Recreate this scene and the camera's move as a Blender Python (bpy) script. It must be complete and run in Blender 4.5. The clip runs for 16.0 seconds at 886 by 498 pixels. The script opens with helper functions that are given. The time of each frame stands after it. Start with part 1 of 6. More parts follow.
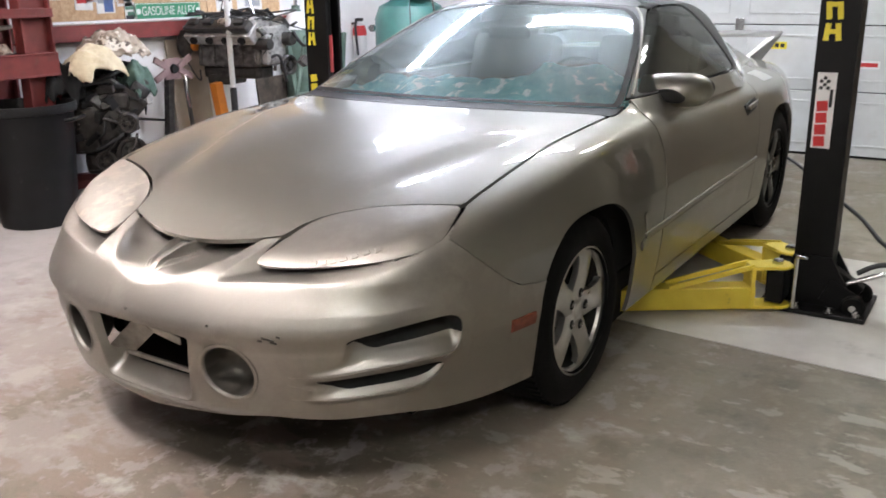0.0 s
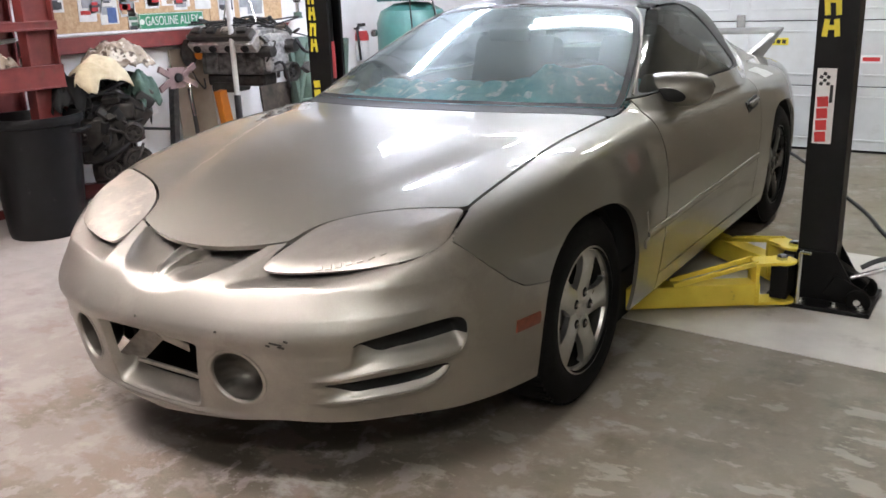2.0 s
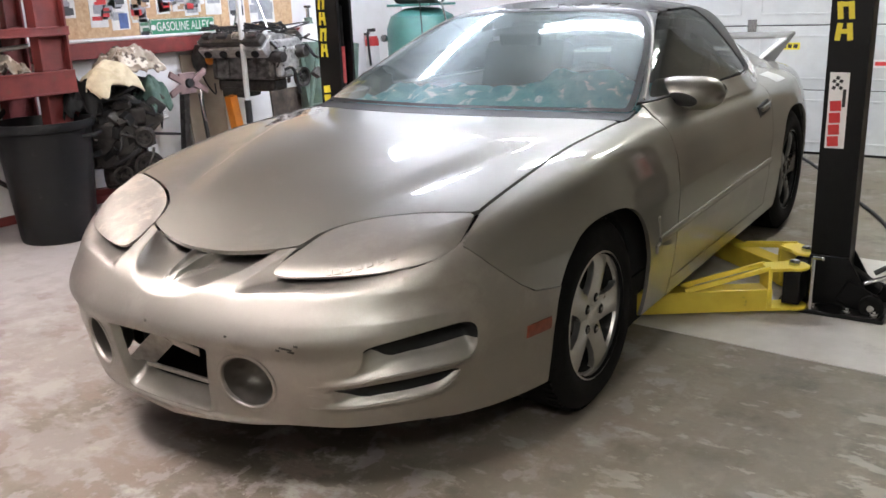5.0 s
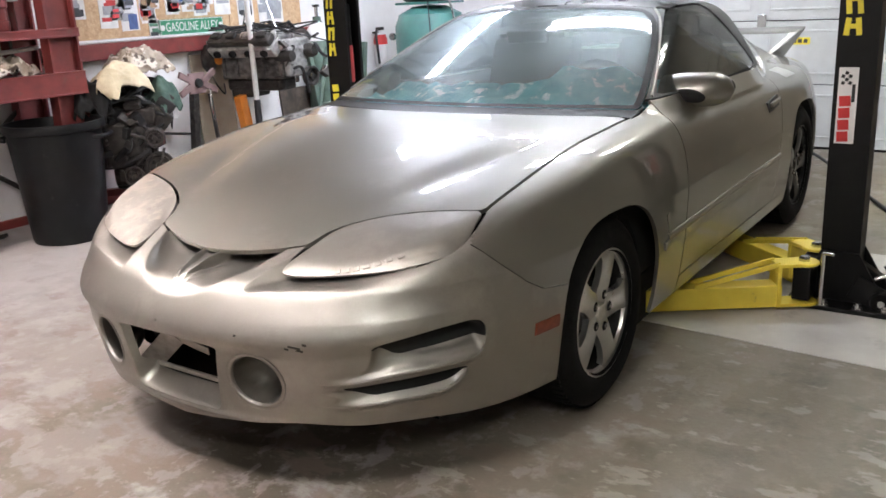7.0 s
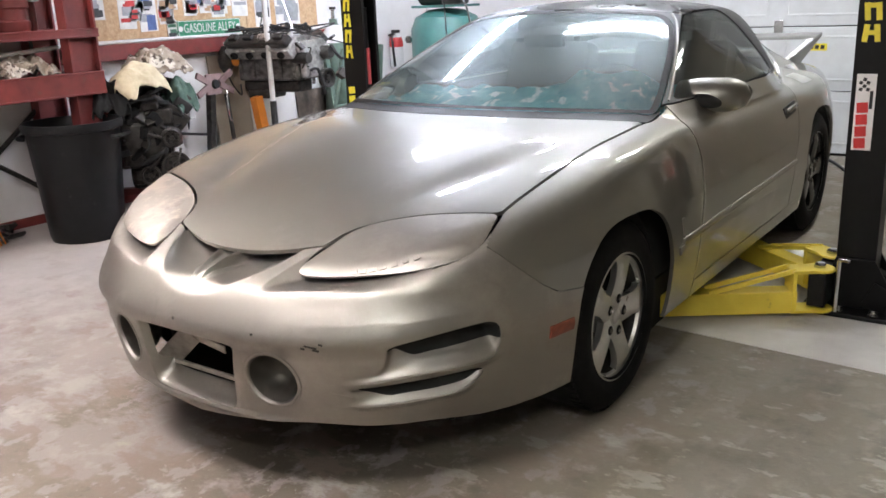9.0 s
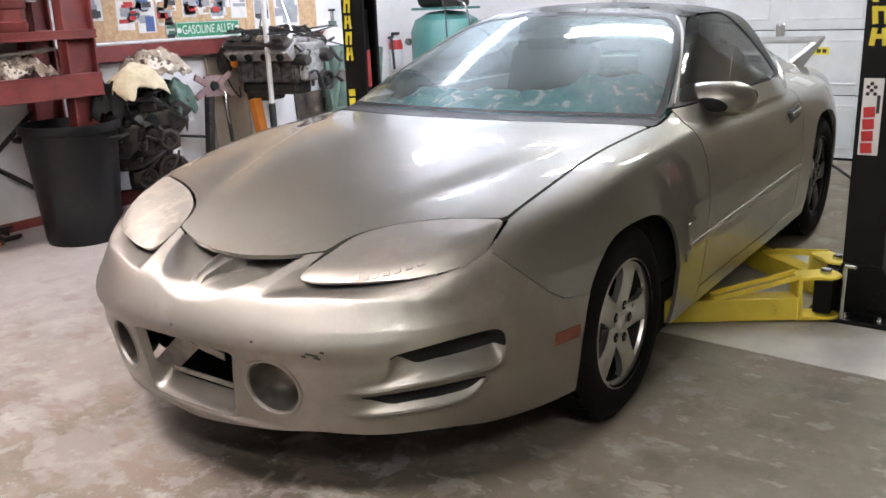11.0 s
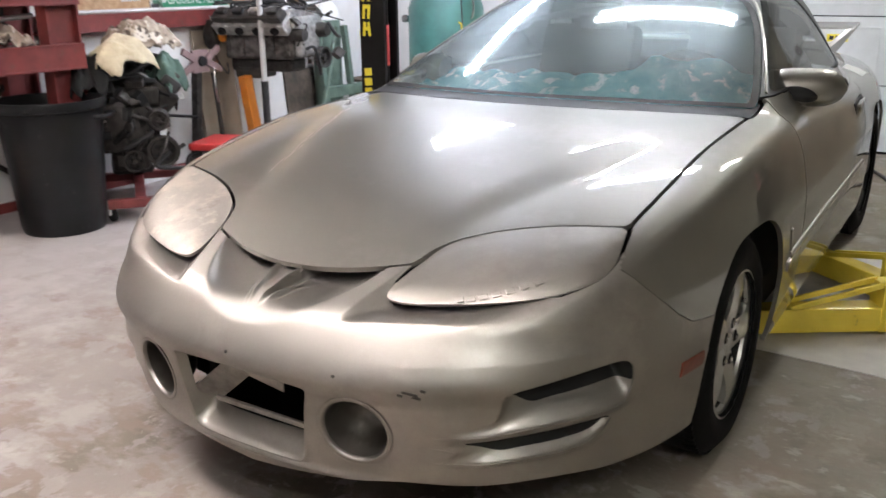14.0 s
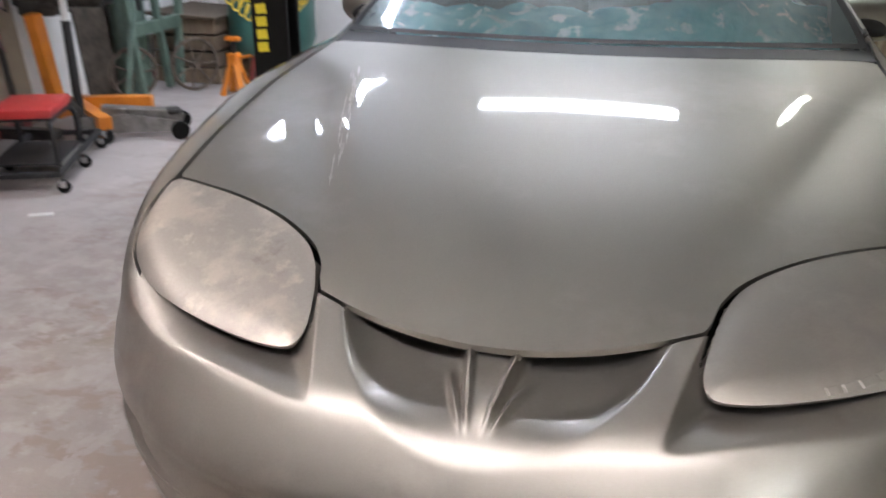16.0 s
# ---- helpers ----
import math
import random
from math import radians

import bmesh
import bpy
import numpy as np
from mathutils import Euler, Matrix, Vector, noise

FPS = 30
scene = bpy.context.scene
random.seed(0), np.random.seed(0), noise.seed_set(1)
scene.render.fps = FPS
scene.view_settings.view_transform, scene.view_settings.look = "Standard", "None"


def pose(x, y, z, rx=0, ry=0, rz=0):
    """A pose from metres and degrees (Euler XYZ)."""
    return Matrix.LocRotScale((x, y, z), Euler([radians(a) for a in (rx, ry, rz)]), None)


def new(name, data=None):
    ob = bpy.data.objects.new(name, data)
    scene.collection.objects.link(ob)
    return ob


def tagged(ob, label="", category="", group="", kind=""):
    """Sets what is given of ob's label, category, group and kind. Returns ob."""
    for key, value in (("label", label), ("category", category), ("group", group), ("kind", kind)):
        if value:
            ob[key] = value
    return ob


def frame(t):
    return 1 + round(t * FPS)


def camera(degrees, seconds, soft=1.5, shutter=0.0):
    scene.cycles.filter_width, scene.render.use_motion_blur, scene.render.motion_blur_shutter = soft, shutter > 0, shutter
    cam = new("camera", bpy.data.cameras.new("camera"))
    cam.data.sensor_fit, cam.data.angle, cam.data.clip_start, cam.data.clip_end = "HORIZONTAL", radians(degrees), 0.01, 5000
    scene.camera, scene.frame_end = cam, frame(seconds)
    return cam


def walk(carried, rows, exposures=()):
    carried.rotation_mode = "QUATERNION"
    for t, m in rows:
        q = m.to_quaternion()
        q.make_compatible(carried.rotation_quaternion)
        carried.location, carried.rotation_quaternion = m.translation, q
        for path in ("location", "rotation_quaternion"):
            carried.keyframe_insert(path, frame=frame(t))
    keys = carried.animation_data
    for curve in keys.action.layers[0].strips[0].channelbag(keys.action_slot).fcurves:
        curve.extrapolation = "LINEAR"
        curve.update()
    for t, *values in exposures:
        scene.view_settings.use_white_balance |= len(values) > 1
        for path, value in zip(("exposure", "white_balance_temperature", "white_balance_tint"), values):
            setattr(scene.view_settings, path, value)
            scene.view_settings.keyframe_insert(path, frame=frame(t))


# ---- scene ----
EXPOSURE = 0.93
cam = camera(54.00, 16.0, soft=1.6, shutter=0.6)
PATH = [
    (0.0, 1.933, -2.442, 1.317, 32.96, -16.66, 0.79),
    (0.5, 1.925, -2.447, 1.313, 33.95, -17.37, 1.15),
    (1.0, 1.927, -2.434, 1.317, 33.26, -16.83, 1.76),
    (1.5, 1.947, -2.452, 1.322, 33.22, -16.64, 2.01),
    (2.0, 1.954, -2.457, 1.324, 33.09, -16.49, 2.01),
    (2.5, 1.955, -2.456, 1.322, 32.96, -16.49, 2.18),
    (3.0, 1.951, -2.455, 1.319, 32.85, -16.44, 1.96),
    (3.5, 1.953, -2.458, 1.321, 33.11, -16.29, 2.08),
    (4.0, 1.947, -2.455, 1.320, 33.51, -16.12, 2.11),
    (6.5, 1.949, -2.451, 1.321, 33.86, -16.22, 2.22),
    (7.0, 1.957, -2.452, 1.323, 34.28, -16.25, 2.64),
    (7.5, 1.950, -2.461, 1.320, 34.39, -16.66, 2.57),
    (8.0, 1.959, -2.470, 1.326, 34.62, -16.16, 2.26),
    (8.5, 1.960, -2.470, 1.325, 35.22, -16.07, 2.25),
    (11.0, 1.914, -2.442, 1.321, 35.10, -15.85, 2.02),
    (11.5, 1.914, -2.439, 1.313, 34.39, -16.18, 2.08),
    (12.0, 1.903, -2.443, 1.312, 34.79, -16.42, 1.59),
    (12.5, 1.875, -2.448, 1.318, 33.66, -15.94, 1.42),
    (13.0, 1.805, -2.478, 1.308, 32.69, -17.70, 0.99),
    (13.5, 1.656, -2.433, 1.305, 35.42, -18.72, 2.00),
    (14.0, 1.383, -2.320, 1.293, 32.27, -17.16, 0.59),
    (14.5, 1.095, -2.317, 1.255, 27.13, -19.46, -1.69),
    (15.0, 0.763, -2.278, 1.299, 19.56, -21.47, 0.03),
    (15.5, 0.473, -2.094, 1.305, 19.24, -20.53, 1.36),
    (16.0, 0.206, -1.964, 1.276, 14.14, -22.30, -0.03),
]
walk(cam, [(t, pose(x, y, z, 90 + pitch, roll, yaw)) for t, x, y, z, yaw, pitch, roll in PATH], [(0.0, EXPOSURE, 6480, 10), (13.5, EXPOSURE, 6480, 10), (14.5, EXPOSURE - 0.16, 6450, 10), (15.5, EXPOSURE - 0.2, 6400, 10), (16.0, EXPOSURE - 0.5, 6380, 10)])


# ---- light: the room has no daylight, only its ceiling tubes ----
world = bpy.data.worlds.new("night")
world.use_nodes = True
world.node_tree.nodes["Background"].inputs[0].default_value = (0.5, 0.55, 0.6, 1)
world.node_tree.nodes["Background"].inputs[1].default_value = 0.02
scene.world = world
TUBE_POWER = 80.0


# ---- materials ----
def material(name, colour, rough=0.6, metal=0.0, spots=(), grain=0.0, scale=30.0, bump=0.0, bump_scale=80.0, coat=0.0, coat_rough=0.05, emit=0.0, spread=0.0, rough_var=0.0, tint2=None, stretch=(1, 1, 1), spec=0.5):
    """A surface with a base colour, fine grain, larger stains (spots: colour, scale, low, high), bump and wear."""
    m = bpy.data.materials.new(name)
    m.use_nodes = True
    nt = m.node_tree
    n, l = nt.nodes, nt.links
    b = n["Principled BSDF"]
    b.inputs["Roughness"].default_value, b.inputs["Metallic"].default_value = rough, metal
    b.inputs["Coat Weight"].default_value, b.inputs["Coat Roughness"].default_value = coat, coat_rough
    b.inputs["Specular IOR Level"].default_value = spec
    pos = n.new("ShaderNodeTexCoord")
    mp = n.new("ShaderNodeMapping")
    mp.inputs["Scale"].default_value = stretch
    l.new(pos.outputs["Object"], mp.inputs["Vector"])

    def noise_of(sc, detail=6.0, rr=0.6):
        t = n.new("ShaderNodeTexNoise")
        t.inputs["Scale"].default_value, t.inputs["Detail"].default_value, t.inputs["Roughness"].default_value = sc, detail, rr
        l.new(mp.outputs[0], t.inputs["Vector"])
        return t.outputs["Fac"]

    def blend(fac, a, c):
        x = n.new("ShaderNodeMix")
        x.data_type = "RGBA"
        l.new(fac, x.inputs["Factor"])
        for v, s in ((a, x.inputs[6]), (c, x.inputs[7])):
            if isinstance(v, tuple):
                s.default_value = (*v, 1)
            else:
                l.new(v, s)
        return x.outputs[2]

    def span(sock, lo, hi, a=0.0, c=1.0):
        r = n.new("ShaderNodeMapRange")
        r.inputs[1].default_value, r.inputs[2].default_value, r.inputs[3].default_value, r.inputs[4].default_value = lo, hi, a, c
        l.new(sock, r.inputs[0])
        return r.outputs[0]

    col = colour
    if grain or tint2:
        dark = tint2 if tint2 else tuple(c * (1 - grain) for c in colour)
        col = blend(span(noise_of(scale), 0.35, 0.68), colour, dark)
    for c, sc, lo, hi in spots:
        col = blend(span(noise_of(sc, 8.0, 0.62), lo, hi), col, c)
    if spread:
        info = n.new("ShaderNodeObjectInfo")
        h = n.new("ShaderNodeHueSaturation")
        l.new(span(info.outputs["Random"], 0, 1, 1 - spread, 1 + spread), h.inputs["Value"])
        if isinstance(col, tuple):
            h.inputs["Color"].default_value = (*col, 1)
        else:
            l.new(col, h.inputs["Color"])
        col = h.outputs[0]
    if isinstance(col, tuple):
        b.inputs["Base Color"].default_value = (*col, 1)
    else:
        l.new(col, b.inputs["Base Color"])
    if rough_var:
        l.new(span(noise_of(scale * 0.35), 0.3, 0.7, max(rough - rough_var, 0.02), min(rough + rough_var, 1)), b.inputs["Roughness"])
    if bump:
        k = n.new("ShaderNodeBump")
        k.inputs["Strength"].default_value, k.inputs["Distance"].default_value = 1.0, bump
        l.new(noise_of(bump_scale, 5.0), k.inputs["Height"])
        l.new(k.outputs[0], b.inputs["Normal"])
    if emit:
        b.inputs["Emission Color"].default_value = (*colour, 1)
        b.inputs["Emission Strength"].default_value = emit
    return m


PAINT = material("pewter_paint", (0.28, 0.266, 0.238), 0.475, 0.92, grain=0.06, scale=900, coat=1.0, coat_rough=0.045, spots=[((0.335, 0.316, 0.293), 3.0, 0.55, 0.75)], rough_var=0.05)
# rougher by wear; the lighter base also carries light from the front lamps
DULL_PAINT = material("weathered_lit_pewter_paint", (0.34, 0.319, 0.292), 0.46, 0.93, grain=0.08, scale=700, coat=0.3, coat_rough=0.14, spots=[((0.42, 0.39, 0.36), 4.0, 0.52, 0.72), ((0.30, 0.275, 0.25), 9.0, 0.6, 0.75)], rough_var=0.07)
DUSTY_PAINT = material("dusty_pewter_paint", (0.40, 0.37, 0.335), 0.5, 0.7, grain=0.08, scale=500, coat=0.1, coat_rough=0.3, spots=[((0.50, 0.455, 0.40), 5.5, 0.50, 0.60), ((0.55, 0.5, 0.435), 13.0, 0.57, 0.66), ((0.27, 0.24, 0.21), 9.0, 0.62, 0.72)], rough_var=0.1)
# bumper paint darkened, so the shade inside the bowls is in the colour
BOWL_PAINT = material("dull_shaded_bowl_paint", (0.14, 0.128, 0.112), 0.4, 0.7, grain=0.06, scale=300, spots=[((0.2, 0.18, 0.16), 14.0, 0.6, 0.85)], rough_var=0.04)
BLACK_GLOSS = material("black_gloss", (0.012, 0.013, 0.014), 0.3, coat=0.3, grain=0.3, scale=20, rough_var=0.06)
BLACK = material("black_plastic", (0.018, 0.018, 0.019), 0.55, grain=0.3, scale=60, bump=0.0006, bump_scale=300)
COWL_BLACK = material("cowl_plastic", (0.009, 0.009, 0.01), 0.6, spec=0.2, grain=0.3, scale=60)
# near black also puts the shade of hollows and panel gaps into the colour
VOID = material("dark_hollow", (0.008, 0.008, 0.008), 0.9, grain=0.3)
RUBBER = material("tyre_rubber", (0.007, 0.0068, 0.0065), 0.8, spec=0.15, grain=0.35, scale=40, spots=[((0.016, 0.0145, 0.013), 9.0, 0.58, 0.8)], bump=0.0008, bump_scale=150)
ALLOY = material("silver_alloy", (0.62, 0.61, 0.58), 0.33, 0.9, grain=0.08, scale=50, spots=[((0.4, 0.38, 0.35), 14.0, 0.62, 0.85)], rough_var=0.08)
CHROME = material("bright_steel", (0.62, 0.62, 0.62), 0.22, 1.0, grain=0.15, scale=60)
CONCRETE = material("worn_concrete", (0.265, 0.222, 0.182), 0.6, tint2=(0.17, 0.138, 0.108), scale=4, spots=[((0.34, 0.305, 0.275), 1.2, 0.50, 0.66), ((0.11, 0.088, 0.066), 0.6, 0.49, 0.64), ((0.44, 0.408, 0.38), 2.9, 0.555, 0.63), ((0.38, 0.345, 0.315), 9.0, 0.58, 0.68), ((0.115, 0.092, 0.07), 4.2, 0.56, 0.67), ((0.44, 0.41, 0.385), 30.0, 0.62, 0.72)], bump=0.0015, bump_scale=60, rough_var=0.12)


def floor_layer(m, colour, across, along, wobble, scale, start, end, most, stretch=(1, 1, 1)):
    """A layer of another tone where across * x + along * y, ragged by noise, runs from start to end."""
    n, k = m.node_tree.nodes, m.node_tree.links
    b = n["Principled BSDF"]
    old = b.inputs["Base Color"].links[0].from_socket
    pos, dot, mp, tex, add, rng, mix = (n.new("ShaderNode" + t) for t in ("TexCoord", "VectorMath", "Mapping", "TexNoise", "Math", "MapRange", "Mix"))
    dot.operation = "DOT_PRODUCT"
    dot.inputs[1].default_value = (across, along, 0)
    mp.inputs["Scale"].default_value = stretch
    k.new(pos.outputs["Object"], dot.inputs[0])
    k.new(pos.outputs["Object"], mp.inputs["Vector"])
    k.new(mp.outputs[0], tex.inputs["Vector"])
    tex.inputs["Scale"].default_value, tex.inputs["Detail"].default_value, tex.inputs["Roughness"].default_value = scale, 12.0, 0.62
    add.operation = "MULTIPLY_ADD"
    k.new(tex.outputs["Fac"], add.inputs[0])
    add.inputs[1].default_value = wobble
    k.new(dot.outputs["Value"], add.inputs[2])
    rng.inputs[1].default_value, rng.inputs[2].default_value, rng.inputs[3].default_value, rng.inputs[4].default_value = start, end, 0.0, most
    k.new(add.outputs[0], rng.inputs[0])
    mix.data_type = "RGBA"
    k.new(rng.outputs[0], mix.inputs["Factor"])
    k.new(old, mix.inputs[6])
    mix.inputs[7].default_value = (*colour, 1)
    k.new(mix.outputs[2], b.inputs["Base Color"])


# pale flaking coating towards the workshop wall, scraped through in places; darker olive-brown concrete towards +x
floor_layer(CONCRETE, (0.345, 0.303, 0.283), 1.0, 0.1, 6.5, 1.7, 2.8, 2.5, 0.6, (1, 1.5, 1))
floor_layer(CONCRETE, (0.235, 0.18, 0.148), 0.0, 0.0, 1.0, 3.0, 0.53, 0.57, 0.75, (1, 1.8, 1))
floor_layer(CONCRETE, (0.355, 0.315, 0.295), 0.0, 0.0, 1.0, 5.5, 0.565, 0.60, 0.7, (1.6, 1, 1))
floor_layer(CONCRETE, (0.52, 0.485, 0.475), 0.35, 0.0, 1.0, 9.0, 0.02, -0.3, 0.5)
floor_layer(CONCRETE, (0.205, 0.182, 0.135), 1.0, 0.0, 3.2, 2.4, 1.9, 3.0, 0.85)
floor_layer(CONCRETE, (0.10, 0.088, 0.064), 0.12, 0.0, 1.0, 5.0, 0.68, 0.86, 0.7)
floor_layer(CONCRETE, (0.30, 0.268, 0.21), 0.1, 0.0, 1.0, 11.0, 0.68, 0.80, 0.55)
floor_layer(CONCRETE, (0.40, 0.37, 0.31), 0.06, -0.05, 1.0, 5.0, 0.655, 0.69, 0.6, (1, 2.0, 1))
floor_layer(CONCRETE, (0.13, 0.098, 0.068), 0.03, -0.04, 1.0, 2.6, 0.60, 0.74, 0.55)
SLAB = material("pale_concrete", (0.66, 0.635, 0.59), 0.7, tint2=(0.56, 0.535, 0.495), scale=6, spots=[((0.25, 0.23, 0.21), 3.0, 0.6, 0.8)], bump=0.001, bump_scale=70)
WHITE_WALL = material("white_wall_paint", (0.82, 0.81, 0.8), 0.6, tint2=(0.74, 0.73, 0.715), scale=4, spots=[((0.5, 0.47, 0.44), 2.2, 0.65, 0.8)], bump=0.0012, bump_scale=20)
CEIL = material("off_white_ceiling", (0.5, 0.49, 0.47), 0.8, tint2=(0.4, 0.39, 0.37), scale=5)
DOOR_WHITE = material("white_door_steel", (0.58, 0.595, 0.59), 0.45, tint2=(0.5, 0.51, 0.505), scale=5, spots=[((0.45, 0.44, 0.42), 3.0, 0.64, 0.8)], bump=0.0006, bump_scale=120)
RED_STEEL = material("red_oxide_steel", (0.21, 0.036, 0.032), 0.5, tint2=(0.13, 0.024, 0.022), scale=8, spots=[((0.12, 0.05, 0.035), 11.0, 0.6, 0.75)], bump=0.0006, bump_scale=90, rough_var=0.1)
YELLOW = material("yellow_lift_paint", (0.84, 0.66, 0.07), 0.4, tint2=(0.74, 0.56, 0.05), scale=8, spots=[((0.3, 0.23, 0.05), 16.0, 0.66, 0.8)], rough_var=0.1, coat=0.2)
LIFT_BLACK = material("black_lift_paint", (0.005, 0.005, 0.005), 0.42, spec=0.22, grain=0.3, scale=15, spots=[((0.05, 0.048, 0.045), 20.0, 0.68, 0.8)], rough_var=0.1)
CAN = material("black_bin_plastic", (0.008, 0.0085, 0.0095), 0.42, spec=0.3, grain=0.35, scale=10, spots=[((0.05, 0.05, 0.05), 14.0, 0.64, 0.8)], bump=0.001, bump_scale=60, rough_var=0.1)
WOOD = material("oriented_strand_board", (0.60, 0.41, 0.24), 0.7, tint2=(0.43, 0.26, 0.13), scale=38, spots=[((0.62, 0.45, 0.27), 50.0, 0.56, 0.68)], bump=0.001, bump_scale=60)

BARE_BOARD = material("bare_wall_board", (0.47, 0.43, 0.34), 0.8, tint2=(0.3, 0.27, 0.205), scale=6, stretch=(1, 1, 0.15))


# ---- making meshes ----
def mesh_ob(name, verts, faces, mat, parent=None, label="", normals=None, smooth=False):
    me = bpy.data.meshes.new(name)
    me.from_pydata([tuple(v) for v in verts], [], [tuple(f) for f in faces])
    if mat:
        me.materials.append(mat)
    if smooth or normals is not None:
        me.polygons.foreach_set("use_smooth", np.ones(len(me.polygons), bool))
    if normals is not None:
        me.normals_split_custom_set_from_vertices([tuple(v) for v in normals])
    me.update()
    ob = new(name, me)
    ob.parent = parent
    if label:
        tagged(ob, label)
    return ob


def part(name, bm, mat, parent, label="", smooth=False):
    """Links a bmesh as one mesh object under a thing or a part."""
    me = bpy.data.meshes.new(name)
    bmesh.ops.recalc_face_normals(bm, faces=bm.faces)
    bm.to_mesh(me)
    bm.free()
    me.materials.append(mat)
    if smooth:
        me.polygons.foreach_set("use_smooth", np.ones(len(me.polygons), bool))
        me.set_sharp_from_angle(angle=radians(38))
    ob = new(name, me)
    ob.parent = parent
    if label:
        tagged(ob, label)
    return ob


def box(size, at=(0, 0, 0), turn=(0, 0, 0), bevel=0.004, bm=None):
    """A box with rounded edges, centred on at."""
    bm = bm or bmesh.new()
    m = pose(*at, *turn) @ Matrix.Diagonal((*size, 1))
    r = bmesh.ops.create_cube(bm, size=1, matrix=m)
    if bevel:
        es = list({e for v in r["verts"] for e in v.link_edges})
        bmesh.ops.bevel(bm, geom=es, offset=min(bevel, min(size) * 0.45), segments=2, affect="EDGES", profile=0.6)
    return bm


def rod(a, b, r1, r2=None, seg=14, bm=None, caps=True):
    """A round bar from a to b."""
    bm = bm or bmesh.new()
    a, b = Vector(a), Vector(b)
    m = Matrix.Translation((a + b) / 2) @ (b - a).to_track_quat("Z", "Y").to_matrix().to_4x4()
    bmesh.ops.create_cone(bm, cap_ends=caps, segments=seg, radius1=r1, radius2=r1 if r2 is None else r2, depth=(b - a).length, matrix=m)
    return bm


def lathe(profile, seg=32, m=None, bm=None):
    """A turned form: profile of (radius, height) round z."""
    bm = bm or bmesh.new()
    m = m or Matrix()
    rings = []
    for r, h in profile:
        if r < 1e-5:
            rings.append([bm.verts.new(m @ Vector((0, 0, h)))] * seg)
        else:
            rings.append([bm.verts.new(m @ Vector((r * math.cos(2 * math.pi * k / seg), r * math.sin(2 * math.pi * k / seg), h))) for k in range(seg)])
    for p, q in zip(rings, rings[1:]):
        for k in range(seg):
            f = []
            for v in (p[k], p[(k + 1) % seg], q[(k + 1) % seg], q[k]):
                if v not in f:
                    f.append(v)
            if len(f) > 2:
                bm.faces.new(f)
    return bm


def tube_along(points, r, seg=8, bm=None, closed=False):
    """A round hose or bent bar through points, smoothed."""
    pts = [Vector(p) for p in points]
    fine = []
    n = len(pts)
    for i in range(n if closed else n - 1):
        p0, p1, p2, p3 = pts[(i - 1) % n] if closed or i else pts[0], pts[i], pts[(i + 1) % n], pts[(i + 2) % n] if closed or i + 2 < n else pts[-1]
        for k in range(6):
            t = k / 6
            fine.append(0.5 * (2 * p1 + (p2 - p0) * t + (2 * p0 - 5 * p1 + 4 * p2 - p3) * t * t + (3 * p1 - p0 - 3 * p2 + p3) * t**3))
    if not closed:
        fine.append(pts[-1])
    bm = bm or bmesh.new()
    rings, side = [], Vector((0.31, 0.2, 0.93))
    for i, p in enumerate(fine):
        d = (fine[(i + 1) % len(fine)] - fine[i - 1]) if closed or 0 < i < len(fine) - 1 else (fine[1] - fine[0] if i == 0 else fine[-1] - fine[-2])
        d.normalize()
        u = d.cross(side)
        u = u.normalized() if u.length > 1e-4 else d.orthogonal().normalized()
        side = u.cross(d)
        rings.append([bm.verts.new(p + r * (u * math.cos(2 * math.pi * k / seg) + side * math.sin(2 * math.pi * k / seg))) for k in range(seg)])
    pairs = list(zip(rings, rings[1:])) + ([(rings[-1], rings[0])] if closed else [])
    for a, b in pairs:
        for k in range(seg):
            bm.faces.new((a[k], a[(k + 1) % seg], b[(k + 1) % seg], b[k]))
    if not closed:
        bm.faces.new(rings[0]), bm.faces.new(rings[-1])
    return bm


def thing(name, at=(0, 0, 0), label="", category="", group="", turn=(0, 0, 0)):
    ob = new(name)
    ob.matrix_basis = pose(*at, *turn)
    ob.empty_display_size = 0.1
    return tagged(ob, label, category, group)


def structure(name, bm, mat, label, category):
    ob = part(name, bm, mat, None)
    return tagged(ob, label, category, kind="structure")


# ---- the garage ----
LEFT, BACK, RIGHT, FRONT, HIGH = -3.5, 4.95, 6.2, -5.5, 2.75
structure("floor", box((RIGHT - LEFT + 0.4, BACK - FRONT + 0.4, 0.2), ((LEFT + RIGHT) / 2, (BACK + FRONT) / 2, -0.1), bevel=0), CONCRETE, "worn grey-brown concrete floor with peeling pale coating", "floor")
structure("floor_patch", box((3.0, 1.4, 0.008), (2.0, 1.363, 0.0), (0, 0, -4), bevel=0.002), SLAB, "pale newer concrete slab under the lift", "floor")
structure("wall_west", box((0.15, BACK - FRONT + 0.3, HIGH), (LEFT - 0.075, (BACK + FRONT) / 2, HIGH / 2), bevel=0), WHITE_WALL, "white painted block wall with dirt and scuffs", "wall")
# unseen wall, toned to shape what the side of the car reflects
structure("wall_east", box((0.15, BACK - FRONT + 0.3, HIGH), (RIGHT + 0.075, (BACK + FRONT) / 2, HIGH / 2), bevel=0), BARE_BOARD, "plain unseen wall, its brown tone set for reflections in the car", "wall")
structure("wall_south", box((RIGHT - LEFT, 0.15, HIGH), ((LEFT + RIGHT) / 2, FRONT - 0.075, HIGH / 2), bevel=0), WHITE_WALL, "plain white painted wall", "wall")
